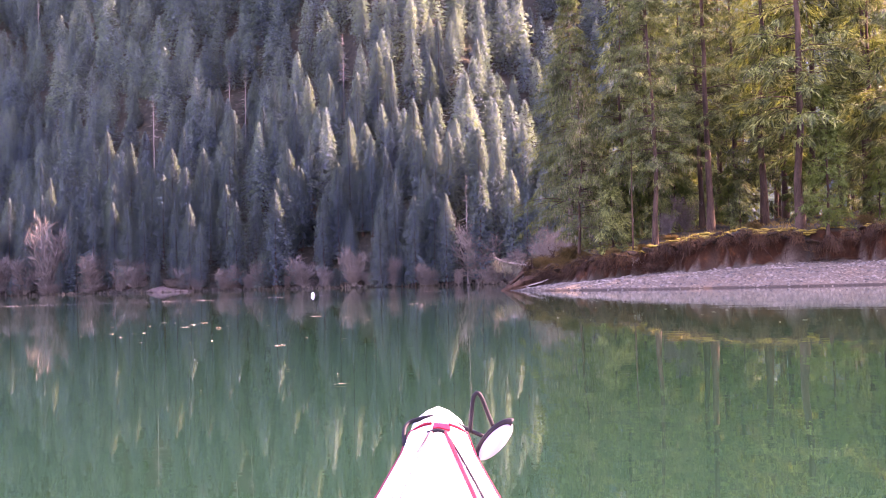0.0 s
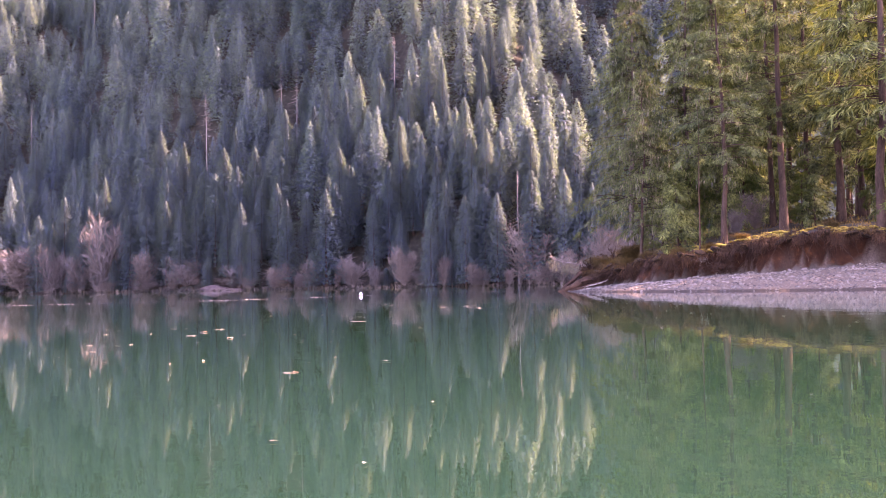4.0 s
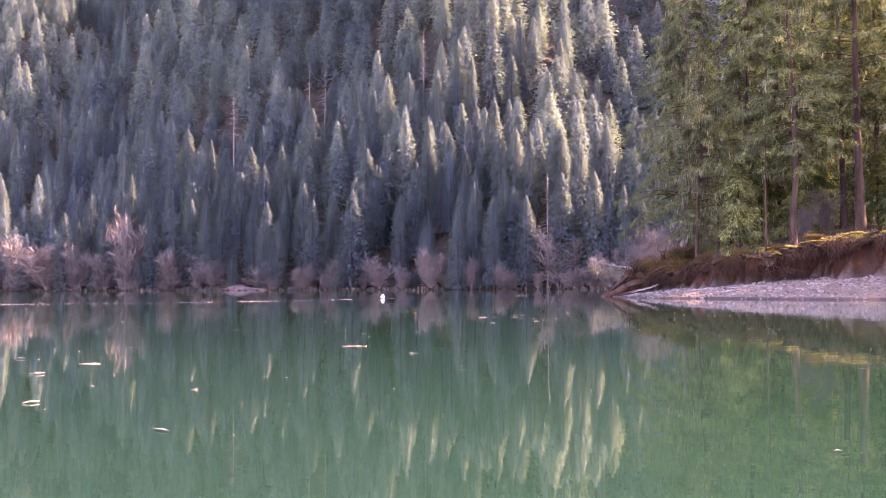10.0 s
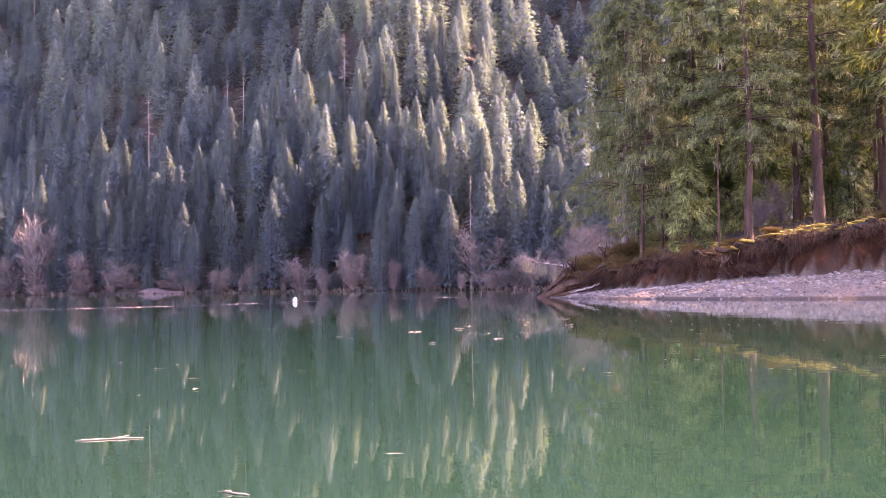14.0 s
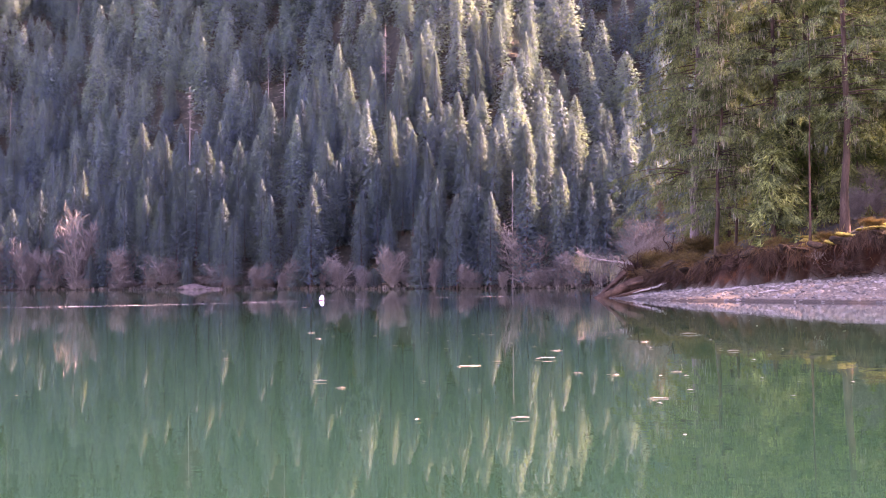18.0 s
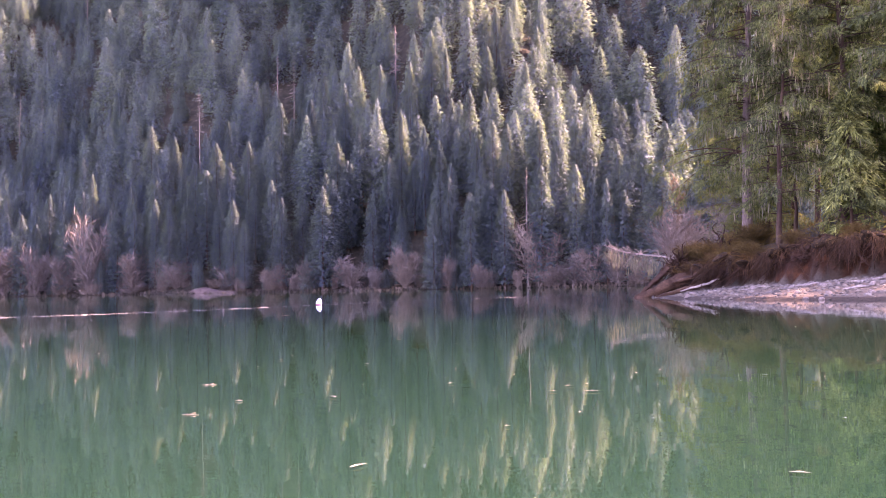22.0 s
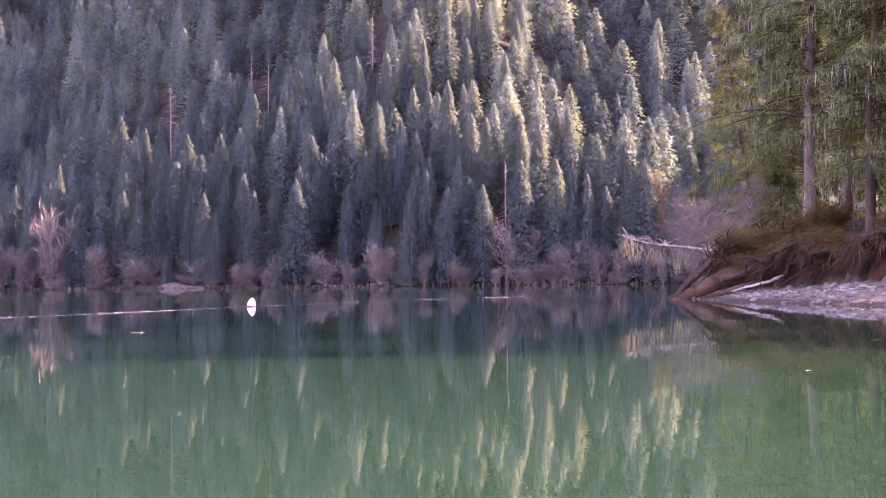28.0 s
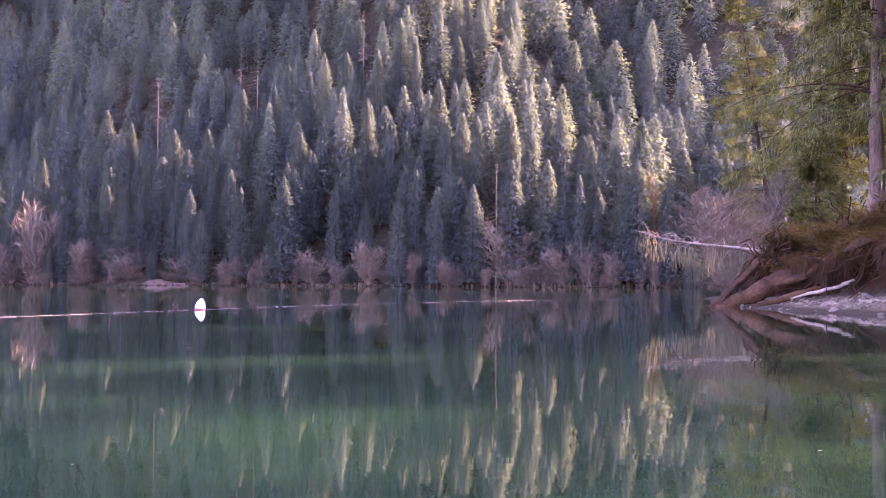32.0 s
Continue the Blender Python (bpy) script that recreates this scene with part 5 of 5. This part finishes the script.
    part("rim", closed_tube("rim", edge, np.interp(np.arange(16), [0, 2, 15], [0.0085, 0.0065, 0.005]), M_BLACK, 8), ob, "black rubber rim")


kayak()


# ======== stones of the beach ========
def stone_mesh(seed):
    r = np.random.default_rng(seed)
    bm = bmesh.new()
    bmesh.ops.create_icosphere(bm, subdivisions=1, radius=1)
    for v in bm.verts:
        v.co *= r.uniform(0.75, 1.15)
        v.co.z *= 0.6
    return from_bm("stone", bm, M_STONE, True)


def beach_stones():
    r = np.random.default_rng(151)
    shapes = [stone_mesh(160 + i) for i in range(7)]
    n = 30000
    x, y = r.uniform(9, 40, n), r.uniform(46, 78, n)
    z, beach = land(x, y)
    ok = (z > 0.0) & (beach > 0.25) & inside(x, y, POINT_LAND) & ((z > 0.1) | (r.random(n) < 0.3))
    x, y, z = x[ok], y[ok], z[ok]
    host = bpy.data.objects["ground"]
    for i in range(300):
        k = r.uniform(0.06, 0.17)
        ob = part("stone", shapes[i % 7], host, m=Matrix.Translation((x[i], y[i], z[i] + 0.01)) @ pose(0, 0, 0, r.uniform(-20, 20), r.uniform(-20, 20), r.uniform(0, 360)) @ Matrix.Diagonal((k, k * r.uniform(0.6, 1), k, 1)))
    vs, fs, off = [], [], 0
    protos = []
    for me in shapes:
        v = np.array([q.co for q in me.vertices])
        protos.append((v, np.array([list(p.vertices) for p in me.polygons])))
    for i in range(300, min(len(x), 7300)):
        v, f = protos[i % 7]
        k = 0.03 + 0.07 * r.random() ** 2
        a = r.uniform(0, 6.28)
        c, s = math.cos(a), math.sin(a)
        vs.append(np.stack([(v[:, 0] * c - v[:, 1] * s) * k + x[i], (v[:, 0] * s + v[:, 1] * c) * k * 0.8 + y[i], v[:, 2] * k + z[i] + 0.005], 1))
        fs.append(f + off)
        off += len(v)
    m = foliage("shore_pebbles", (0.055, 0.044, 0.036), (0.21, 0.17, 0.14), 0.0, 0.8)
    tagged(part("pebbles", mesh_from("pebbles", np.concatenate(vs), np.concatenate(fs), m), host, "loose grey pebbles of the beach"), kind="stuff")


beach_stones()
